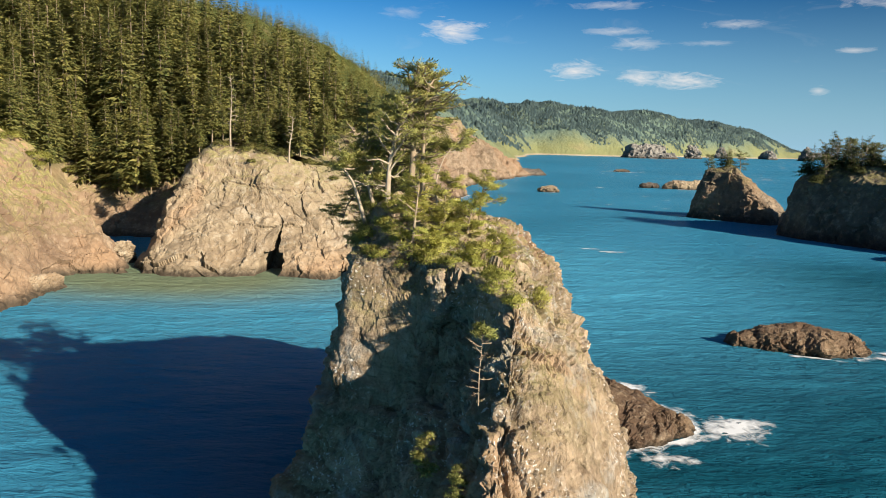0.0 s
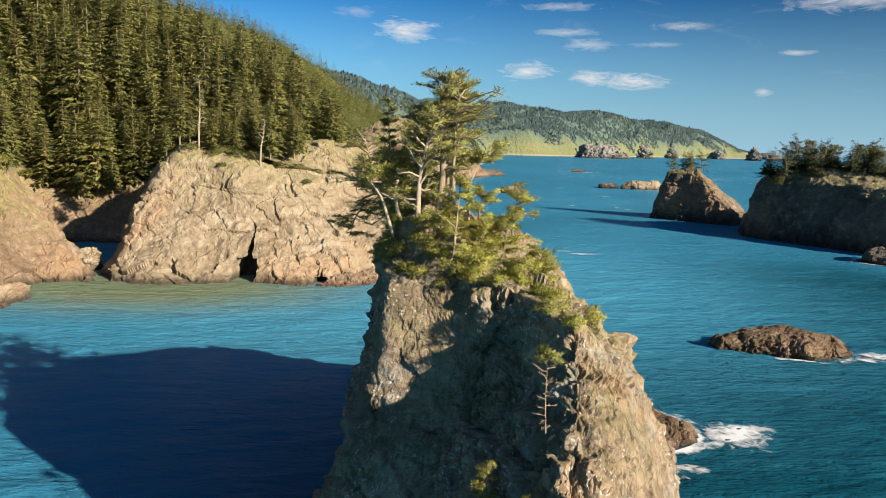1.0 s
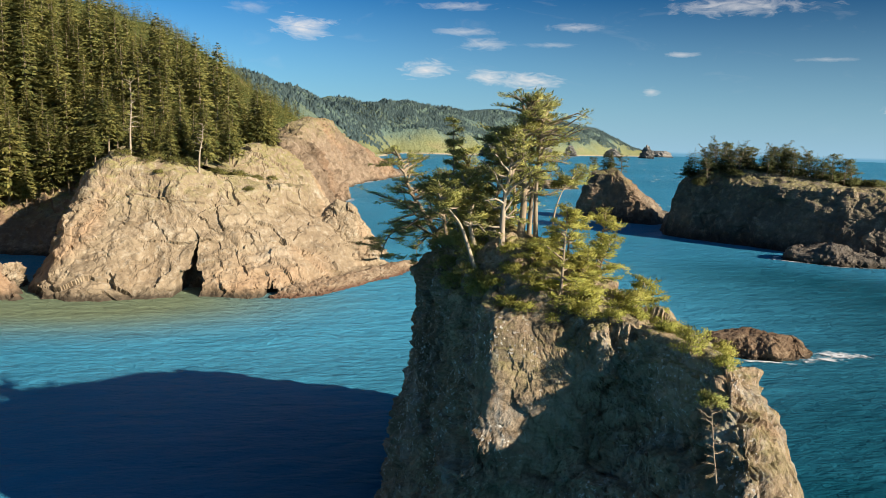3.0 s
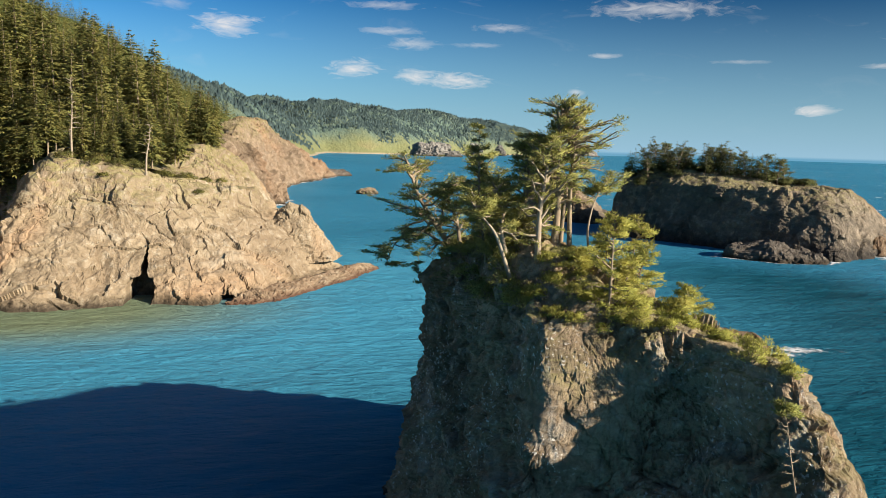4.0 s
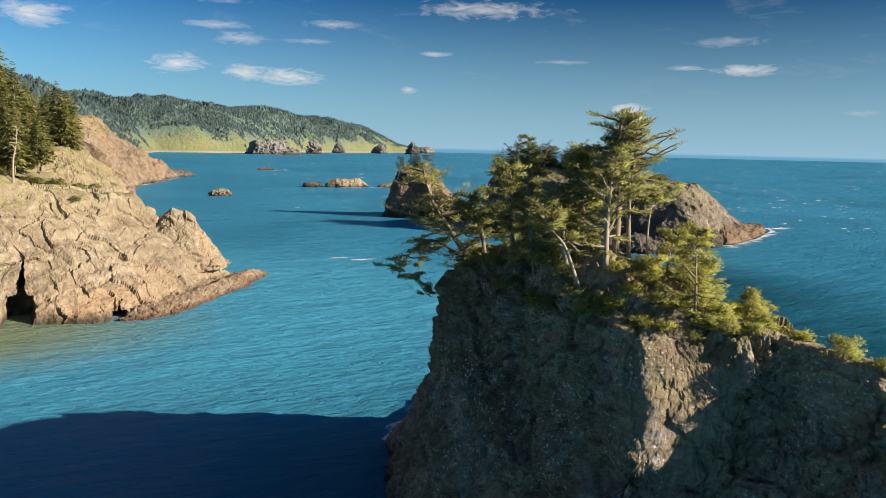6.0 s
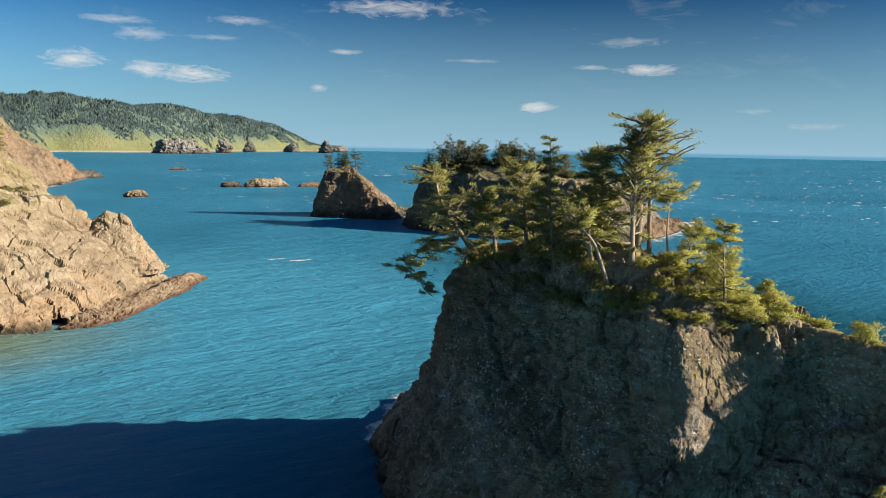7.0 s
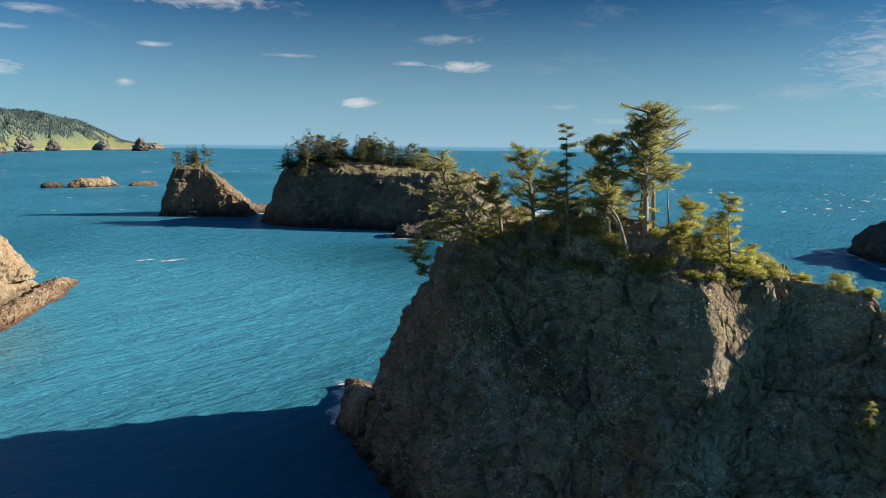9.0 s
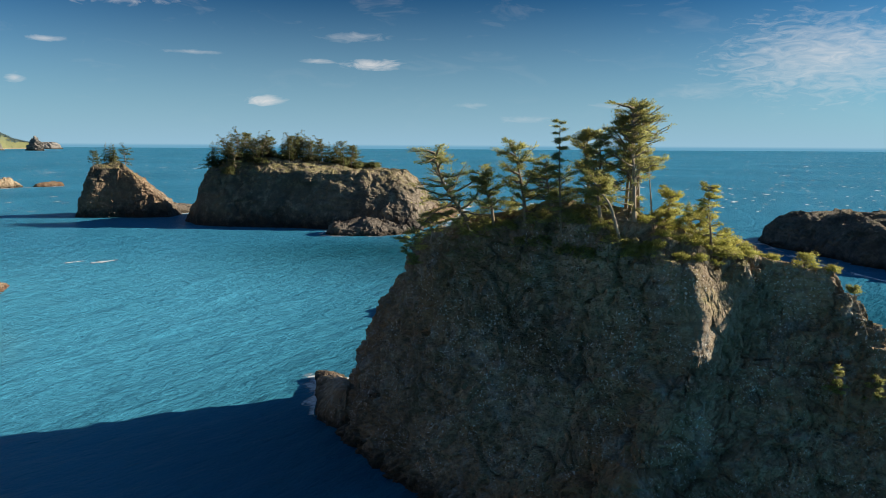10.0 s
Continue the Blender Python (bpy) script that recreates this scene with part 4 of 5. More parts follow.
spots = np.array(scatter(760, near_area, lambda y: 6.6 + y * 0.003, 5))
sz, sd = ground_height(spots), inland(spots)
order = sorted(range(len(spots)), key=lambda i: spots[i][1] + 0.3 * sd[i])
placed = 0
for i in order:
    (x, y), z, d = spots[i], sz[i], sd[i]
    if d < 9 + rnd.random() * 6 or d > 190 or placed >= 270:
        continue
    if y < 252 and x > -72 and d < 20 and rnd.random() < 0.5:
        continue
    z = max(z, rest(pen, x, y, z), rest(middle, x, y, z))
    k = rnd.randrange(5)
    s = rnd.uniform(0.66, 1.08) * (0.45 + 0.55 * min(1, d / 32))
    m = pose(x, y, z - 0.6, rnd.uniform(-2, 2), rnd.uniform(-2, 2), rnd.uniform(0, 360))
    if not kinds[k].get("used"):
        ob = kinds[k]
        ob["used"] = 1
        ob.matrix_basis = m
    else:
        ob = copy_thing(kinds[k], m)
    ob.scale = (s, s, s * rnd.uniform(0.92, 1.1))
    tagged(ob, group="hillside forest")
    placed += 1


def hill_forest():
    """Conifers on the slopes farther back, joined."""
    models = []
    for k in range(6):
        tv, tf, cv, cf = conifer_meshes(300 + k, 27, 0.22, 14, 6, 4, 0.08, 0.35, 3)
        models.append(np.array([tuple(v) for v in cv]))
    r = random.Random(71)
    pts = np.array(scatter(2600, lambda q: (-330 + 345 * q.random(), 320 + 640 * q.random() ** 0.9), lambda y: 6.0, 71))
    z, d = ground_height(pts), inland(pts)
    verts, lean = [], []
    for (x, y), h, s in zip(pts, z, d):
        if s < 9 or h < 18 or (abs(x + 34) < 24 and abs(y - 740) < 30) or x < -0.55 * y:
            continue
        v = models[r.randrange(6)]
        a, g = r.uniform(0, 6.283), r.uniform(0.4, 0.85)
        rot = np.array([[math.cos(a), -math.sin(a), 0], [math.sin(a), math.cos(a), 0], [0, 0, 1]])
        v = v @ rot.T * g
        verts.append(v + [x, y, h - 0.5])
        lean.append(np.column_stack([v[::4, :2], 0.35 * np.hypot(v[::4, 0], v[::4, 1]) + 0.15]))
    tagged(crown_object("hill_forest", np.concatenate(verts), LEAF_FOREST, None, lambda p: np.concatenate(lean), 0.4, 71), "dense conifers on the slopes behind the bare headland", "forest", kind="stuff")


hill_forest()


def range_forest():
    """Small ragged conifers over the distant range, thinning out towards the grassy foot of the slopes."""
    rng = np.random.default_rng(72)
    xy = np.column_stack([rng.uniform(-700, 1800, 210000), rng.uniform(960, 4460, 210000)])
    d = inland(xy)
    xy = xy[(d > 16) & (d < 430)]
    co = np.array([tuple(v.co) for v in far_coast.data.vertices])
    step = FAR_STEP
    w = int(round((co[:, 0].max() - co[0, 0]) / step)) + 1
    hz = co[:, 2].reshape(-1, w)
    u, v = (xy[:, 0] - co[0, 0]) / step, (xy[:, 1] - co[0, 1]) / step
    keep = (u < w - 2) & (v < len(hz) - 2) & (u > 0) & (v > 0)
    xy, u, v = xy[keep], u[keep], v[keep]
    a, b = u.astype(int), v.astype(int)
    fu, fv = u - a, v - b
    z = hz[b, a] * (1 - fu) * (1 - fv) + hz[b, a + 1] * fu * (1 - fv) + hz[b + 1, a] * (1 - fu) * fv + hz[b + 1, a + 1] * fu * fv
    spot = np.column_stack([xy / 130, np.zeros(len(xy))])
    keep = z > 42 + 75 * fbm(spot, 4, 0.65, 5) + rng.uniform(-14, 14, len(xy))
    p = np.column_stack([xy, z - 1])[keep]
    n = len(p)
    tall = rng.uniform(5, 11, n) * (1 + 0.5 * (rng.random(n) < 0.04))
    verts, ang = np.empty((n, 6, 3)), np.arange(5) * 1.2566
    turn = ang[None] + rng.uniform(0, 1.2, (n, 5))
    wide = tall[:, None] * rng.uniform(0.28, 0.55, (n, 5))
    verts[:, :5, 0], verts[:, :5, 1] = p[:, :1] + wide * np.cos(turn), p[:, 1:2] + wide * np.sin(turn)
    verts[:, :5, 2] = p[:, 2:] + tall[:, None] * rng.uniform(-0.05, 0.2, (n, 5))
    verts[:, 5] = p + np.column_stack([rng.normal(0, 0.5, n), rng.normal(0, 0.5, n), tall])
    one = np.array([(i, (i + 1) % 5, 5) for i in range(5)])
    faces = (one[None] + np.arange(n)[:, None, None] * 6).reshape(-1, 3)
    away = verts - p[:, None]
    ob = mesh_object("range_forest", verts.reshape(-1, 3), faces, LEAF_HAZED, smooth=True)
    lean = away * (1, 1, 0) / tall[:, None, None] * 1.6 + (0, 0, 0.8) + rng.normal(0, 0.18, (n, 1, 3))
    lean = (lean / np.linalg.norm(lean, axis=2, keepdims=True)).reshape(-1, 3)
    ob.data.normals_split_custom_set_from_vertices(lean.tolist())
    tagged(ob, "dark forest over the distant coastal range, haze painted into its colour", "forest", kind="stuff")


range_forest()


# ---- trees and shrubs on the pinnacle ----


def foothold(rock, x, y, z, inward):
    """A place on the rock near (x, y, z): steps inward from the edge until the ground is close below."""
    cx, cy = inward
    for k in range(12):
        f = k * 0.08
        px, py = x + (cx - x) * f, y + (cy - y) * f
        low = rest(rock, px, py, z)
        if low > z - 1.3:
            break
    return px, py, low


def smooth_line(pts, n):
    p = [Vector(q) for q in pts]
    out = []
    for i in range(n + 1):
        u = i / n * (len(p) - 1)
        k = min(int(u), len(p) - 2)
        f = u - k
        a, b, c, d = p[max(k - 1, 0)], p[k], p[k + 1], p[min(k + 2, len(p) - 1)]
        out.append(0.5 * (2 * b + (c - a) * f + (2 * a - 5 * b + 4 * c - d) * f * f + (3 * b - a - 3 * c + d) * f**3))
    return out


def sprays(tufts, size, count, seed):
    """Brushes of needle sprays round twig ends: four corners for each spray."""
    rng = np.random.default_rng(seed)
    at = np.repeat(np.array([tuple(p) for p, _ in tufts]), count, 0)
    d = np.repeat(np.array([tuple(q) for _, q in tufts]), count, 0)
    n = len(at)
    unit = lambda a: a / np.maximum(np.linalg.norm(a, axis=1, keepdims=True), 1e-6)
    d = unit(d + rng.normal(0, 1, (n, 3)) * (0.55, 0.55, 0.35) + (0, 0, 0.08))
    side = unit(np.cross(d, rng.normal(0, 1, (n, 3))))
    lng = size * rng.uniform(0.6, 1.3, (n, 1))
    p = at + rng.normal(0, 1, (n, 3)) * (0.7 * size, 0.7 * size, 0.25 * size)
    half = lng * rng.uniform(0.075, 0.14, (n, 1))
    mid = p + d * lng * 0.45
    return np.stack([p, mid + side * half, p + d * lng, mid - side * half], 1).reshape(-1, 3)


def wind_tree(name, label, trunk, radius, start, limbs, reach, seed, bias=(0, 0), rise=0.1, leafy=1.0, bark=None, leaf=None, taper=0.6, size=0.26, twigs=8, brush=13, leafy_from=0.0, rock=None):
    """A weather-beaten spruce: bent trunk, uneven limbs, needle tufts along the twigs."""
    r = random.Random(seed)
    tv, tf, tufts = [], [], []
    if rock is not None:
        x, y, z = trunk[0]
        x, y, z = foothold(rock, x, y, z, (-5.5 if rock is stack else x, y))
        trunk = [(x, y, z - 0.3)] + list(trunk[1:])
    line = smooth_line(trunk, 14)
    tube(tv, tf, line, [radius * (1 - 0.88 * i / 14) for i in range(15)], 7)
    push = Vector((bias[0], bias[1], 0))
    limbs = int(limbs * 0.66)
    for i in range(limbs):
        f = start + (1 - start) * ((i + r.random()) / limbs)
        k = min(int(f * 14), 13)
        p0 = line[k].lerp(line[k + 1], f * 14 - k)
        az = r.uniform(0, 6.283)
        d = Vector((math.cos(az), math.sin(az), 0)) + push * r.uniform(0.5, 1.2)
        d.z = rise + r.gauss(0, 0.3) + 0.35 * f
        d.normalize()
        lng = 1.12 * reach * (1 - taper * f) * r.uniform(0.4, 1.2) * (0.6 + 0.4 * min(1, (f - start) * 6 + 0.2))
        side = d.cross(Vector((0, 0, 1))).normalized()
        pts = [p0]
        for s in range(1, 5):
            pts.append(pts[-1] + (d + side * r.gauss(0, 0.28) + Vector((0, 0, r.gauss(-0.02, 0.24)))) * lng / 4)
        tube(tv, tf, pts, [radius * 0.38 * (1 - 0.2 * s) + 0.012 for s in range(5)], 4)
        for j in range(twigs):
            s = 0.25 + 0.75 * (j + r.random()) / twigs
            k2 = min(int(s * 4), 3)
            q = pts[k2].lerp(pts[k2 + 1], s * 4 - k2)
            td = (d * 0.7 + side * r.choice((-1, 1)) * r.uniform(0.3, 1.0) + Vector((0, 0, r.gauss(0.08, 0.24)))).normalized()
            tl = lng * r.uniform(0.1, 0.24) + 0.14
            tube(tv, tf, [q, q + td * tl], [0.018, 0.008], 3)
            if r.random() < leafy and f >= leafy_from:
                for e in (0.35, 0.7, 1.0):
                    tufts.append((q + td * tl * e, td))
    root = tagged(new(name), label, "tree")
    mesh_object("trunk", tv, tf, bark or BARK, root, smooth=True)
    if tufts:
        axis = np.array([tuple(p) for p in line])
        mid = reach * 0.3

        def outward(p):
            near = ((p[:, None, :] - axis[None]) ** 2).sum(2).argmin(1)
            return p - axis[near] + (0, 0, mid)

        crown_object("crown", sprays(tufts, size, brush, seed), leaf or LEAF_STACK, root, outward, 0.55, seed)
    return root


def shrub(name, label, at, rx, ry, rz, seed, leaf=None, density=1.0, size=0.17, brush=16, rock=None):
    """A low bush: short stems from one foot, leaf tufts in uneven clumps."""
    r = random.Random(seed)
    tv, tf, tufts = [], [], []
    foot = Vector(at)
    if rock is not None:
        x, y, low = foothold(rock, *at, (-4, 58) if rock is stack else at[:2])
        rz = min(max(rz, at[2] + rz - low), rz * 1.25)
        foot = Vector((x, y, low - 0.15))
    clumps = int((10 + 9 * rx * rz + 6 * ry) * density)
    for i in range(clumps):
        a, e = r.uniform(0, 6.283), math.asin(r.uniform(-0.15, 1))
        q = r.uniform(0.55, 1.0)
        c = Vector((rx * q * math.cos(a) * math.cos(e), ry * q * math.sin(a) * math.cos(e), rz * (0.25 + 0.75 * q * math.sin(e))))
        if i % 2 == 0:
            tube(tv, tf, [foot, foot + c * 0.5 + Vector((r.gauss(0, 0.1), r.gauss(0, 0.1), 0)), foot + c], [0.05, 0.03, 0.012], 4)
        out = (c.normalized() + Vector((0, 0, 0.35))).normalized()
        for _ in range(6):
            tufts.append((foot + c + Vector((r.gauss(0, 0.22), r.gauss(0, 0.22), r.gauss(0, 0.15))) * (0.5 + 0.3 * rx), out))
    root = tagged(new(name), label, "shrub")
    mesh_object("stem", tv, tf, BARK, root, smooth=True)
    crown_object("foliage", sprays(tufts, size, brush, seed), leaf or LEAF_SHRUB, root, lambda p: (p - np.array(foot)) / (rx, ry, rz) + (0, 0, 0.2), 0.45, seed)
    return root


wind_tree("spruce_tree", "tallest weathered spruce on the pinnacle, pale trunk and ragged crown", [(-5.3, 61.4, 30.6), (-5.1, 61.5, 34), (-5.3, 61.7, 38), (-5.1, 61.6, 40.5)], 0.32, 0.3, 76, 3.3, 101, bias=(0.25, 0.05), rise=0.22, leafy=0.66, taper=0.42, rock=stack)
wind_tree("spruce_tree", "many-limbed bleached spruce leaning beside the tallest one", [(-6.9, 60.3, 30.6), (-6.8, 60.5, 33.5), (-6.2, 61, 36.5), (-5.9, 61.3, 38.5)], 0.24, 0.12, 50, 2.8, 102, rise=0.4, leafy=0.4, bark=BARK_DEAD, rock=stack)
wind_tree("spruce_tree", "slim spruce trunk close behind the tallest one", [(-4.4, 62.4, 30.8), (-4.3, 62.3, 34), (-3.8, 62.3, 37), (-3.9, 62.5, 39.6)], 0.2, 0.45, 40, 2.8, 103, bias=(0.3, 0.1), leafy=0.8, rock=stack)
wind_tree("spruce_tree", "half-bare spruce top with long limbs streaming to one side", [(-4.2, 61.2, 30.8), (-4.3, 61.3, 34.5), (-4.2, 61.2, 37.4), (-4, 61.2, 39.6)], 0.2, 0.5, 34, 3.4, 120, bias=(0.7, -0.25), rise=0.25, leafy=0.5, taper=0.3, size=0.22, brush=9, rock=stack)
wind_tree("pine_tree", "round-crowned dark pine on the pinnacle's crest", [(-4.9, 66.4, 30.4), (-4.6, 66.4, 33), (-4.9, 66.7, 36), (-4.6, 66.5, 38.2)], 0.22, 0.35, 40, 2.8, 104, rise=0.2, leafy=1.0, rock=stack)
wind_tree("spruce_tree", "slender spire-shaped young spruce on the crest", [(-9.2, 67, 29.6), (-9.3, 66.9, 33), (-9.5, 66.9, 36), (-9.6, 66.9, 39.3)], 0.13, 0.15, 44, 1.9, 105, rise=0.05, leafy=0.9, taper=0.85, size=0.2, rock=stack)
wind_tree("pine_tree", "broad leaning pine with layered branches on the crest", [(-7.9, 71.6, 30.2), (-7.8, 72, 32), (-7.2, 73, 34.5), (-7.4, 73.6, 37)], 0.24, 0.12, 56, 3.4, 106, bias=(-0.2, 0.1), rise=0.1, leafy=0.9, rock=stack)
wind_tree("pine_tree", "gnarled pine reaching out and hanging over the cliff edge", [(-9.2, 77.6, 29.2), (-10.4, 78.6, 31), (-11.8, 79.4, 33.5), (-12.6, 79.7, 36.2)], 0.32, 0.12, 64, 5.0, 107, bias=(-0.3, 0.0), rise=0.02, leafy=0.8, taper=0.55, rock=stack)
wind_tree("pine_tree", "drooping pine limb trailing below the cliff edge", [(-9.6, 78.6, 29.4), (-11.5, 79.8, 30), (-13.3, 81, 28.6), (-14.2, 81.8, 26.2)], 0.16, 0.2, 40, 2.6, 108, bias=(-0.2, 0.1), rise=-0.35, leafy=0.85, taper=0.4, rock=stack)
wind_tree("pine_tree", "bent pine with a pale bare trunk and bushy end", [(-8.8, 60.8, 29.6), (-9.6, 61.3, 31.4), (-10.4, 61.7, 32.6), (-11.2, 62, 33.6)], 0.17, 0.68, 22, 1.8, 109, rise=0.1, leafy=1.0, bark=BARK_DEAD, taper=0.2, rock=stack)
wind_tree("pine_tree", "thin curved bare trunk with a small flat crown", [(-3, 60.3, 29.6), (-3.2, 60.4, 32), (-2.6, 60.9, 34), (-1.6, 61.5, 35.2)], 0.11, 0.72, 16, 1.7, 110, bias=(0.2, 0), leafy=1.0, bark=BARK_DEAD, taper=0.2, rock=stack)
wind_tree("pine_tree", "dense bushy pine crowded against the tallest spruce", [(-6.4, 64.4, 31), (-6.6, 64.3, 33), (-6.4, 64.2, 35.5), (-6.7, 64.3, 37.6)], 0.2, 0.1, 56, 2.9, 116, rise=0.15, leafy=0.95, rock=stack)
wind_tree("pine_tree", "twisted pine with pale crooked limbs at the crest's edge", [(-8.2, 63, 30.2), (-8.8, 63, 31.8), (-8.5, 63.3, 33.4), (-9.2, 63.4, 34.8)], 0.2, 0.2, 44, 2.5, 117, bias=(-0.2, -0.1), rise=0.2, leafy=0.75, bark=BARK_DEAD, rock=stack)
wind_tree("pine_tree", "low spreading pine on the back of the crest", [(-7.2, 69, 30.6), (-7.5, 69, 32), (-7.9, 69.2, 33.6), (-7.8, 69.4, 35)], 0.2, 0.1, 46, 3.0, 118, rise=0.1, leafy=0.95, rock=stack)
wind_tree("pine_tree", "flat-topped pine near the cliff edge", [(-8.6, 75, 29.8), (-9, 75.2, 31.2), (-9.6, 75.6, 32.8), (-9.4, 76, 34.2)], 0.2, 0.15, 44, 3.0, 119, bias=(-0.2, 0), rise=0.1, leafy=0.9, rock=stack)
wind_tree("spruce_tree", "small pointed spruce on the lower shoulder", [(-4.4, 53.8, 26.4), (-4.3, 54, 29), (-4.1, 54.4, 31.5), (-4, 54.5, 33.4)], 0.14, 0.05, 56, 2.5, 111, bias=(0.25, -0.1), rise=0.05, leafy=0.95, leaf=LEAF_SHRUB, taper=0.75, size=0.2, rock=stack)
wind_tree("spruce_tree", "dead silvery sapling with a green top on the ridge face", [(0.5, 41.6, 20.8), (0.5, 42.2, 22.5), (0.6, 42.8, 24), (0.5, 43, 24.8)], 0.05, 0.15, 34, 0.8, 112, leafy=1.0, leafy_from=0.72, taper=0.4, size=0.18)
wind_tree("spruce_tree", "little green conifer rooted in the cliff face", [(-2.3, 43.6, 15.9), (-2.4, 43.2, 16.8), (-2.4, 43.1, 18.4)], 0.05, 0.1, 26, 0.85, 113, leafy=1.0, taper=0.75, size=0.16)
wind_tree("spruce_tree", "stunted green conifer low on the cliff face", [(-0.3, 41.2, 15.2), (-0.4, 40.6, 16.3), (-0.3, 40.4, 17.6)], 0.05, 0.1, 24, 0.95, 114, leafy=0.9, taper=0.7, size=0.16)
wind_tree("spruce_tree", "small lone conifer on the pinnacle's far edge", [(-9.2, 85, 23.6), (-10, 85.6, 24.6), (-10.2, 85.8, 27.2)], 0.06, 0.1, 26, 1.1, 115, leafy=1.0, taper=0.75, size=0.18)
# the bank of low growth spilling down the sunlit shoulder
BANK = [(-2.5, 59, 30.4, 1.3, 1.3, 1.6), (0.2, 60.2, 30.2, 1.5, 1.4, 1.8), (-0.6, 57.6, 28.9, 1.6, 1.4, 1.5), (-3.4, 53.8, 26.6, 1.5, 1.4, 1.3),
        (-1.2, 53.4, 25.8, 1.6, 1.4, 1.4), (-2.6, 56, 28.2, 1.5, 1.4, 1.5), (0.9, 51, 25.6, 1.1, 1.0, 1.0), (1.2, 55.2, 27, 1.2, 1.2, 1.3), (-5.2, 58.2, 29.6, 1.0, 1.0, 1.1)]
for i, (x, y, z, a, b, c) in enumerate(BANK):
    tagged(wind_tree("dwarf_spruce", "low wind-trimmed yellow-green spruce on the sunlit slope", [(x, y, z - 0.2), (x + 0.15, y - 0.1, z + c * 0.5), (x + 0.5, y - 0.3, z + c * 1.15)],
                     0.1, 0.04, 30, a * 1.35, 200 + i, bias=(0.3, -0.25), rise=0.12, leaf=LEAF_SHRUB, taper=0.55, size=0.2, brush=13, rock=stack), group="slope spruces")
LOW = [(-1.8, 58.2, 29.6, 0.9), (-4.2, 55, 27.4, 0.7), (-2.2, 54.8, 27, 0.9), (0.4, 53.6, 26.2, 0.8), (-4.6, 59, 29.8, 0.8), (-6.6, 59.4, 29.6, 0.6), (-3, 52.4, 25.6, 0.8), (-0.2, 52, 25.6, 0.7), (-1.6, 51.6, 25.6, 0.6), (1.8, 53, 26, 0.7),
       (-7.4, 55.4, 28, 0.7), (-6, 55.8, 28.2, 0.8), (-5.2, 54.6, 27.4, 0.7), (-8, 57.4, 28.6, 0.7), (-6.8, 57.4, 29, 0.8), (-9, 58.6, 28.2, 0.6), (-9.2, 60, 28.2, 0.7), (-6.6, 54, 26.6, 0.5)]
for i, (x, y, z, a) in enumerate(LOW):
    tagged(shrub("evergreen_shrub", "dense yellow-green evergreen shrub on the sunlit slope", (x, y, z), a, a, a * 0.9, 180 + i, rock=stack), group="slope shrubs")
shrub("evergreen_shrub", "single rounded bush on the bare ridge", (1.4, 47.2, 26), 1.0, 0.9, 1.7, 230, rock=stack)
shrub("evergreen_shrub", "small rounded bush at the ridge end", (4.1, 48.8, 25.2), 0.75, 0.7, 1.1, 231, rock=stack)
shrub("evergreen_shrub", "little bush in a cleft of the ridge", (2.4, 45.2, 24.6), 0.5, 0.5, 0.8, 232, rock=stack)
CREST = [(-8.6, 62.6, 30.2, 1.1), (-8.2, 64.6, 30.4, 1.3), (-8.6, 66, 30.2, 1.0), (-8.4, 69.4, 30.3, 1.3), (-8.8, 73.4, 29.8, 0.9), (-8.8, 76, 29.4, 1.0), (-6.4, 68.6, 30.8, 1.6), (-6, 64.4, 31, 1.5), (-6.2, 75.2, 30.2, 1.3), (-9.6, 63.8, 27.6, 0.9), (-9.5, 60, 28.2, 0.9), (-7.6, 79.4, 29, 1.0), (-9.8, 66.6, 28, 0.9), (-9.6, 70, 28.4, 1.0), (-9.8, 72.4, 27.8, 0.8), (-9.6, 61.6, 27.8, 0.8), (-8.6, 58, 27.8, 0.8), (-9, 78, 28, 0.9)]
for i, (x, y, z, a) in enumerate(CREST):
    tagged(shrub("crest_shrub", "dark low shrub along the pinnacle's crest", (x, y, z), a * 1.15, a * 1.15, a, 250 + i, LEAF_STACK, 1.0, rock=stack), group="crest shrubs")


# ---- island trees ----
isle = [wind_tree("island_tree", "wind-shaped dark conifer on the rock island", [(0, 0, -0.4), (0.2, 0.1, 3), (0.8, 0.5, 6.5), (1.0, 0.8, 10)], 0.26, 0.2, 36, 5.2 - 0.5 * k, 400 + k, bias=(-0.3, 0.3), rise=0.05, leafy=0.95, leaf=LEAF_ISLAND, taper=0.55, size=0.55, twigs=5, brush=7) for k in range(2)]
isle += [conifer("island_tree", 410 + k, 12, 0.27, 20, 7, 6, LEAF_ISLAND, "ragged pointed conifer on the rock island", bare=0.1, ragged=0.55) for k in range(3)]


def island_grove(x0, y0, x1, y1, width, rock, count, lo, hi, seed):
    r = random.Random(seed)
    for i in range(count):
        f = (i + r.random()) / count
        x, y = x0 + (x1 - x0) * f + r.uniform(-width, width), y0 + (y1 - y0) * f + r.uniform(-width, width)
        if rest(rock, x, y, 0) < 21:
            continue
        base = isle[r.randrange(5)]
        m = pose(x, y, rest(rock, x, y, 28) - 0.4, r.uniform(-5, 5), r.uniform(-5, 5), r.uniform(0, 360))
        if not base.get("used"):
            base["used"] = 1
            base.matrix_basis = m
            ob = base
        else:
            ob = copy_thing(base, m)
        s = r.uniform(lo, hi)
        ob.scale = (s * 1.1, s * 1.1, s)
        tagged(ob, group="island trees")


island_grove(138, 340, 184, 296, 8, big, 84, 0.65, 1.1, 3)
island_grove(119, 408, 132, 405, 1.8, small, 9, 0.65, 1.0, 4)

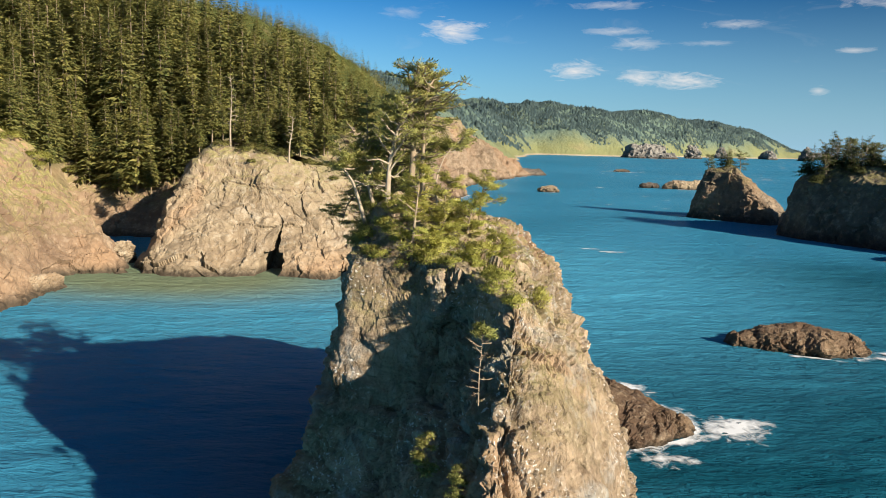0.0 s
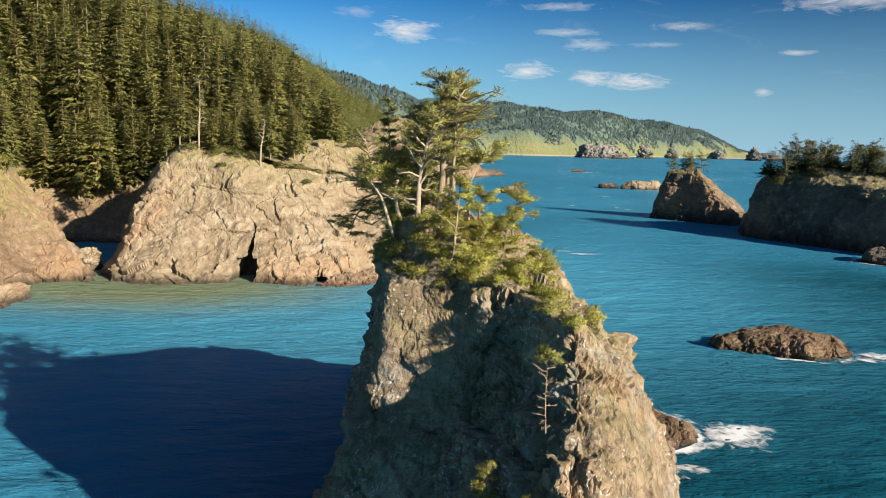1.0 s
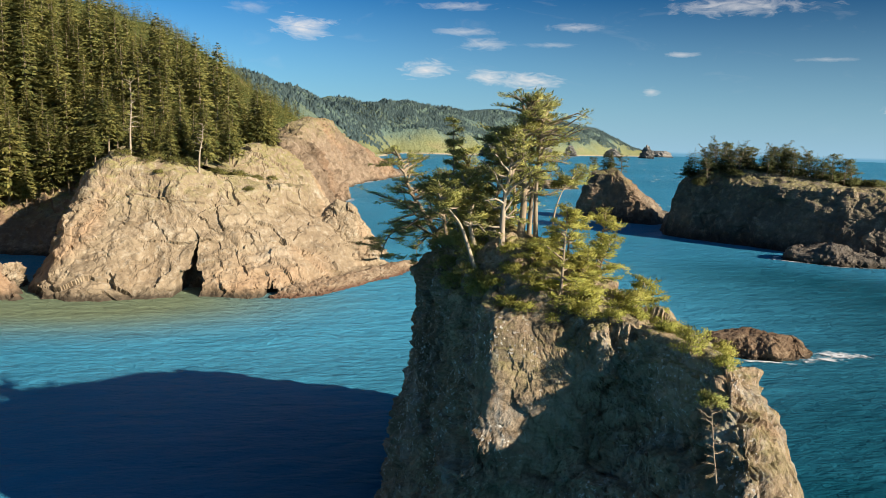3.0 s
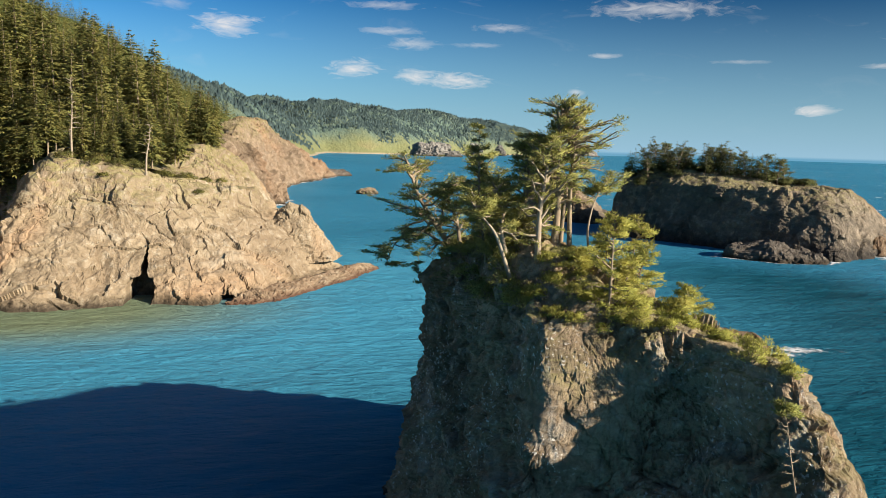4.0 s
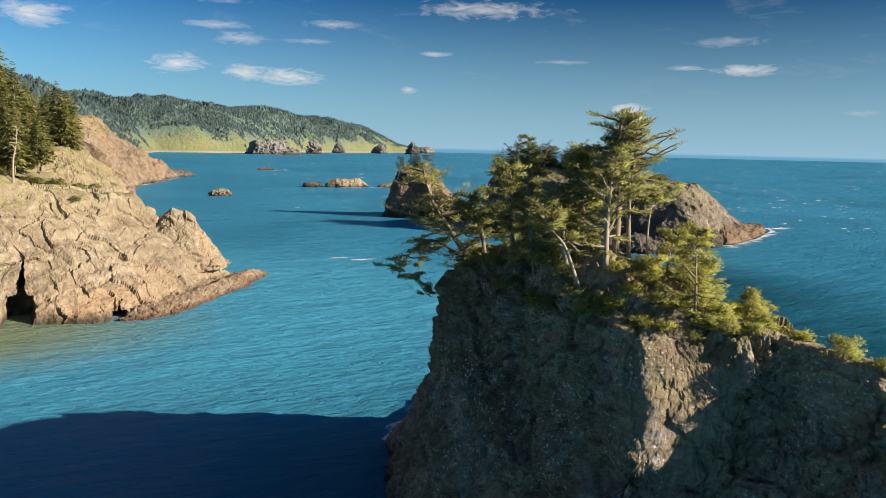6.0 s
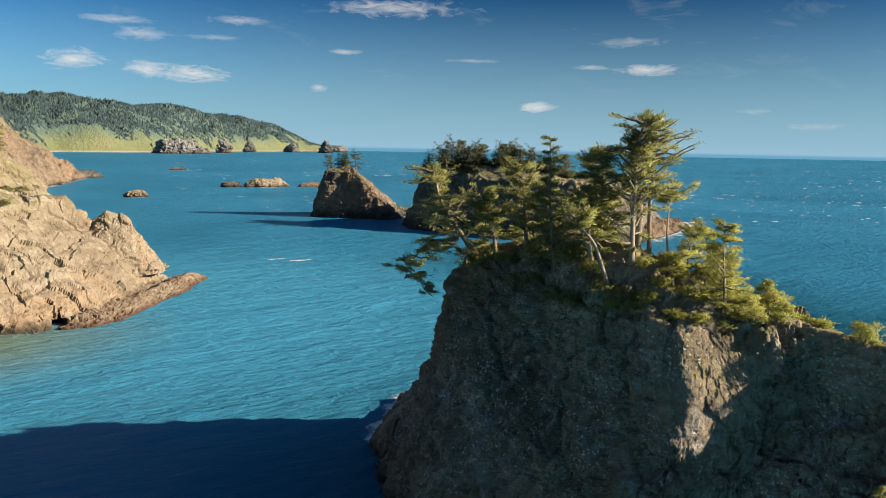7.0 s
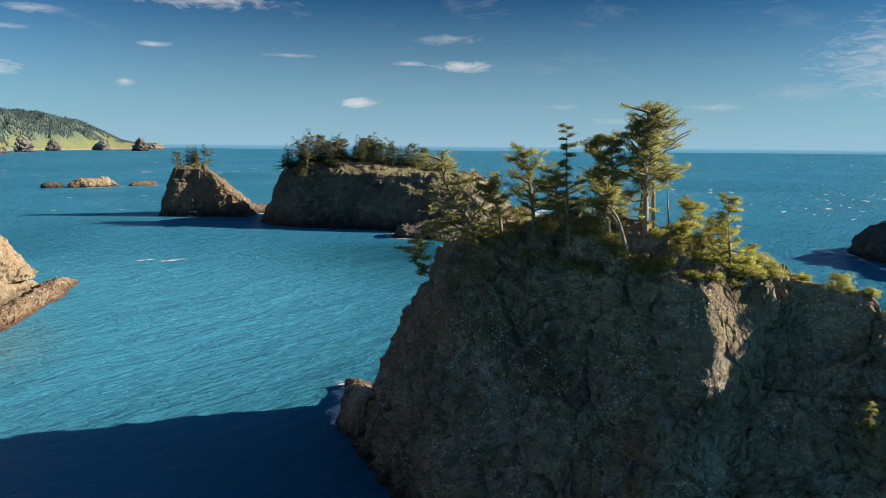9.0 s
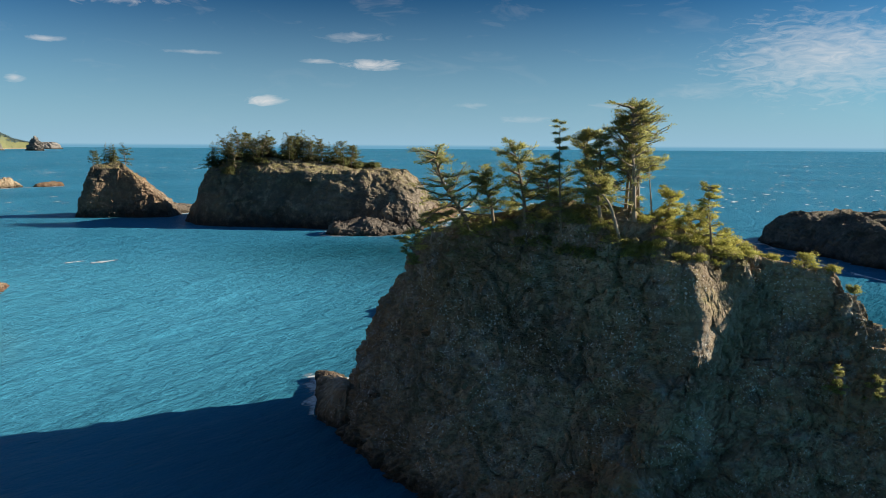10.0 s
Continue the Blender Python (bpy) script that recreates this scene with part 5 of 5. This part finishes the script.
r = random.Random(44)
for i in range(26):
    f = (i + r.random()) / 26
    x, y = 137 + 62 * f + r.uniform(-4, 4), 334 - 44 * f + r.uniform(-8, 4)
    tagged(shrub("island_shrub", "dark brush between the island trees", (x, y, 28), 3.0, 3.0, 2.2, 460 + i, LEAF_ISLAND, 0.6, 0.6, 7, rock=big), group="island brush")

# ---- growth on the headland across the cove ----
wind_tree("dead_tree", "bare bleached leaning tree on the headland's edge", [(-53.6, 221, 29), (-53.4, 221, 33), (-52.6, 220.6, 37), (-52.4, 220.4, 40.8)], 0.32, 0.35, 22, 2.6, 301, bias=(-0.3, 0), rise=0.3, leafy=0.0, bark=BARK_DEAD, rock=pen)
wind_tree("dead_tree", "silvery dead tree among the headland conifers", [(-72, 226, 31), (-72, 226, 38), (-71.6, 226, 45), (-71.8, 226, 52)], 0.34, 0.3, 34, 2.8, 302, rise=0.15, leafy=0.06, bark=BARK_DEAD, size=0.6, rock=pen)
HEADLAND = [(-72, 217.5, 31.2, 2.4), (-66, 218, 31, 2.0), (-60, 219.5, 30.4, 2.6), (-55, 223, 28.8, 2.0), (-49, 226, 27.2, 1.8), (-45, 231, 25.6, 2.4), (-40, 234, 24.6, 1.8), (-58, 226, 29.6, 3.0), (-66, 226, 31.2, 3.4), (-51, 236, 27, 3.0),
            (-45, 243, 25.4, 2.8), (-36, 240, 24.2, 1.6), (-63, 215.6, 27, 1.3), (-41, 221.5, 22.4, 1.4)]
for i, (x, y, z, a) in enumerate(HEADLAND):
    tagged(shrub("headland_shrub", "low green brush on the headland top", (x, y, z - 0.3), a, a, a * 0.75, 320 + i, LEAF_FOREST, 0.8, 0.3, 10, rock=pen), group="headland brush")
COVE = [(-124, 214, left_cliff, 3.2), (-120, 208, left_cliff, 2.6), (-128, 224, left_cliff, 3.4), (-133, 232, left_cliff, 3.0), (-131, 216, left_cliff, 3.4), (-126, 200, left_cliff, 3.0), (-136, 222, left_cliff, 3.6), (-128, 190, left_cliff, 3.0),
        (-146, 276, cove_wall, 3.2), (-138, 280, cove_wall, 2.8), (-130, 290, cove_wall, 3.4), (-120, 292, cove_wall, 3.0), (-110, 288, cove_wall, 3.4), (-100, 284, cove_wall, 3.0)]
for i, (x, y, rock, a) in enumerate(COVE):
    tagged(shrub("cove_shrub", "bright green brush above the cove", (x, y, rest(rock, x, y, 30)), a, a, a * 0.7, 340 + i, LEAF_SHRUB, 0.8, 0.32, 10, rock=rock), group="cove brush")

r = random.Random(77)
SLOPE = [(-150 + 62 * k / 13, 290 - 8 * math.cos(k) + r.uniform(-4, 6), cove_wall) for k in range(14)] + [(-152 + 66 * k / 11, 276 + r.uniform(-3, 6), cove_wall) for k in range(12)] + [(-138 + r.uniform(-9, 7), 158 + 84 * k / 17, left_cliff) for k in range(18)]
for k in range(30):
    x, y = -81 + 35 * r.random(), 221 + 42 * r.random()
    if y > 219 + 0.55 * (x + 82):
        SLOPE.append((x, y, pen))
BEHIND = np.array([(-104 + 46 * r.random(), 262 + 50 * r.random()) for k in range(34)])
for (x, y), z in zip(BEHIND, ground_height(BEHIND)):
    SLOPE.append((x, y, z))
SLOPE += [(-56 + 16 * r.random(), 288 + 46 * r.random(), middle) for k in range(12)]
for x, y, rock in SLOPE:
    ob = copy_thing(kinds[r.randrange(5)], pose(x, y, (max(rock, rest(pen, x, y, 0), rest(middle, x, y, 0)) if isinstance(rock, float) else rest(rock, x, y, 30)) - 0.5, r.uniform(-2, 2), r.uniform(-2, 2), r.uniform(0, 360)))
    k = r.uniform(0.36, 0.82) if rock in (cove_wall, left_cliff) else r.uniform(0.25, 0.5)
    ob.scale = (k * 1.15, k * 1.15, k)
    tagged(ob, group="hillside forest")

# ---- surf and whitecaps ----
def foam_sheet(name, label, strips, faint=0.0):
    """Lace of foam lying on the water. strips: rows of (inner, outer) points and how thin each is."""
    verts, faces, thin = [], [], []
    for inner, outer, closed in strips:
        o, n = len(verts), len(inner)
        for k, f in enumerate((0.0, 0.35, 0.7, 1.0)):
            for a, b in zip(inner, outer):
                verts.append((a[0] * (1 - f) + b[0] * f, a[1] * (1 - f) + b[1] * f, 0.2 - 0.03 * k))
                thin.append(faint + (1 - faint) * f)
        for k in range(3):
            for i in range(n if closed else n - 1):
                p, q = o + k * n + i, o + k * n + (i + 1) % n
                faces.append((p, q, q + n, p + n))
    ob = mesh_object(name, verts, faces, FOAM)
    att = ob.data.attributes.new("thin", "FLOAT", "POINT")
    att.data.foreach_set("value", thin)
    return tagged(ob, label, "foam", kind="stuff")


def ring_strip(outline, width, seed, n=160, inside=0.5):
    p = ring_points(outline, n)
    t = np.roll(p, -1, 0) - np.roll(p, 1, 0)
    t /= np.linalg.norm(t, axis=1, keepdims=True)
    c = p.mean(0)
    nor = np.column_stack([t[:, 1], -t[:, 0]])
    nor *= np.sign((nor * (p - c)).sum(1))[:, None]
    w = np.array([width * max(0.15, 0.75 + noise.noise(Vector((a / 9 + seed, b / 9, seed))) * 1.3) for a, b in p])[:, None]
    return p - nor * inside, p + nor * w, True


def patch_strip(x, y, rx, ry, turn, n=40):
    c, s = math.cos(radians(turn)), math.sin(radians(turn))
    a = np.linspace(0, 6.283, n, endpoint=False)
    wob = np.array([1 + 0.4 * noise.noise(Vector((math.cos(q) * 1.5 + x, math.sin(q) * 1.5 + y, 0))) for q in a])
    u, v = np.cos(a) * rx * wob, np.sin(a) * ry * wob
    outer = np.column_stack([x + u * c - v * s, y + u * s + v * c])
    inner = np.column_stack([np.full(n, x), np.full(n, y)]) + (outer - [x, y]) * 0.05
    return inner, outer, True


foam_sheet("sea_foam", "white surf washing round the rocks", [
    ring_strip([(10, 86), (19, 86.5), (28, 92), (30, 97), (24, 108), (16, 116), (8, 108)], 3.2, 1, inside=1.5),
    patch_strip(32, 95, 8, 5, 20), patch_strip(21, 86, 7, 3.2, 10), patch_strip(35, 99, 8, 4, 30), patch_strip(22, 113, 8, 4, -50),
    patch_strip(76, 137, 10, 4.6, -10), patch_strip(70, 134.5, 8, 3, 0), patch_strip(50, 143, 4, 1.2, -30), patch_strip(60, 133.5, 7, 1.0, -20),
    ring_strip([(-6, 99), (3, 104), (10, 116), (7.5, 121), (1, 114), (-6, 107)], 1.6, 7, inside=0.6),
    ring_strip([(205, 256), (240, 272), (275, 296), (284, 308), (272, 316), (235, 305), (205, 285)], 6, 3, inside=2), patch_strip(292, 308, 16, 6, 15),
    ring_strip([(138, 262), (152, 244), (168, 240), (176, 250), (168, 264), (150, 274)], 2.4, 4), patch_strip(176, 246, 9, 2.6, 20),
    ring_strip([(150, 392), (166, 392), (182, 400), (180, 410), (165, 412), (150, 410)], 2.5, 5), patch_strip(186, 408, 9, 3, 0),
    ring_strip([(234, 122), (200, 100), (165, 66), (150, 30), (180, 0), (260, 20), (290, 90), (265, 125)], 3.5, 6, inside=1.5), patch_strip(232, 128, 12, 5, 40),
])
foam_sheet("shore_foam", "thin white wash along the shore and far rocks", [
    patch_strip(-60, 200, 9, 0.8, -3), patch_strip(-20, 205, 8, 1.0, 30), patch_strip(-2, 228, 8, 1.2, 60), patch_strip(7, 241, 4, 2, 60),
    ring_strip(HEAD2, 5, 8, 300, 3), patch_strip(60, 905, 16, 5, 0), patch_strip(45, 262, 9, 2.4, 5), patch_strip(40, 268, 6, 1.6, 5), patch_strip(54, 584, 14, 3, 0),
    patch_strip(186, 683, 30, 5, 4), patch_strip(224, 684, 22, 4, 0), patch_strip(205, 1112, 50, 14, 0), patch_strip(75, 952, 22, 6, 0),
    patch_strip(200, 2690, 160, 40, 20), patch_strip(420, 2740, 220, 28, 8), patch_strip(560, 2570, 120, 30, 10), patch_strip(760, 2860, 100, 26, 40), patch_strip(980, 3200, 160, 26, 40), patch_strip(1330, 3200, 90, 20, 30),
])
r = random.Random(9)
caps = []
for _ in range(3600):
    d = 430 * (11 ** r.random())
    a = radians(r.uniform(-4, 88))
    x, y = -30 + d * math.sin(a), 20 + d * math.cos(a)
    if d < 900 and a < 0.6 and r.random() < 0.8:
        continue
    if y > 200 and x < 30 + 0.17 * (y - 300) and y < 2500:
        continue
    w = r.uniform(0.5, 2.0) * (0.7 + d / 560) * (2 if r.random() < 0.06 else 1)
    caps.append(patch_strip(x, y, w * 1.9, w * 0.6, 20 + r.gauss(0, 9), 8))
foam_sheet("whitecap", "wind-blown whitecaps scattered over the open sea", caps, -0.28)
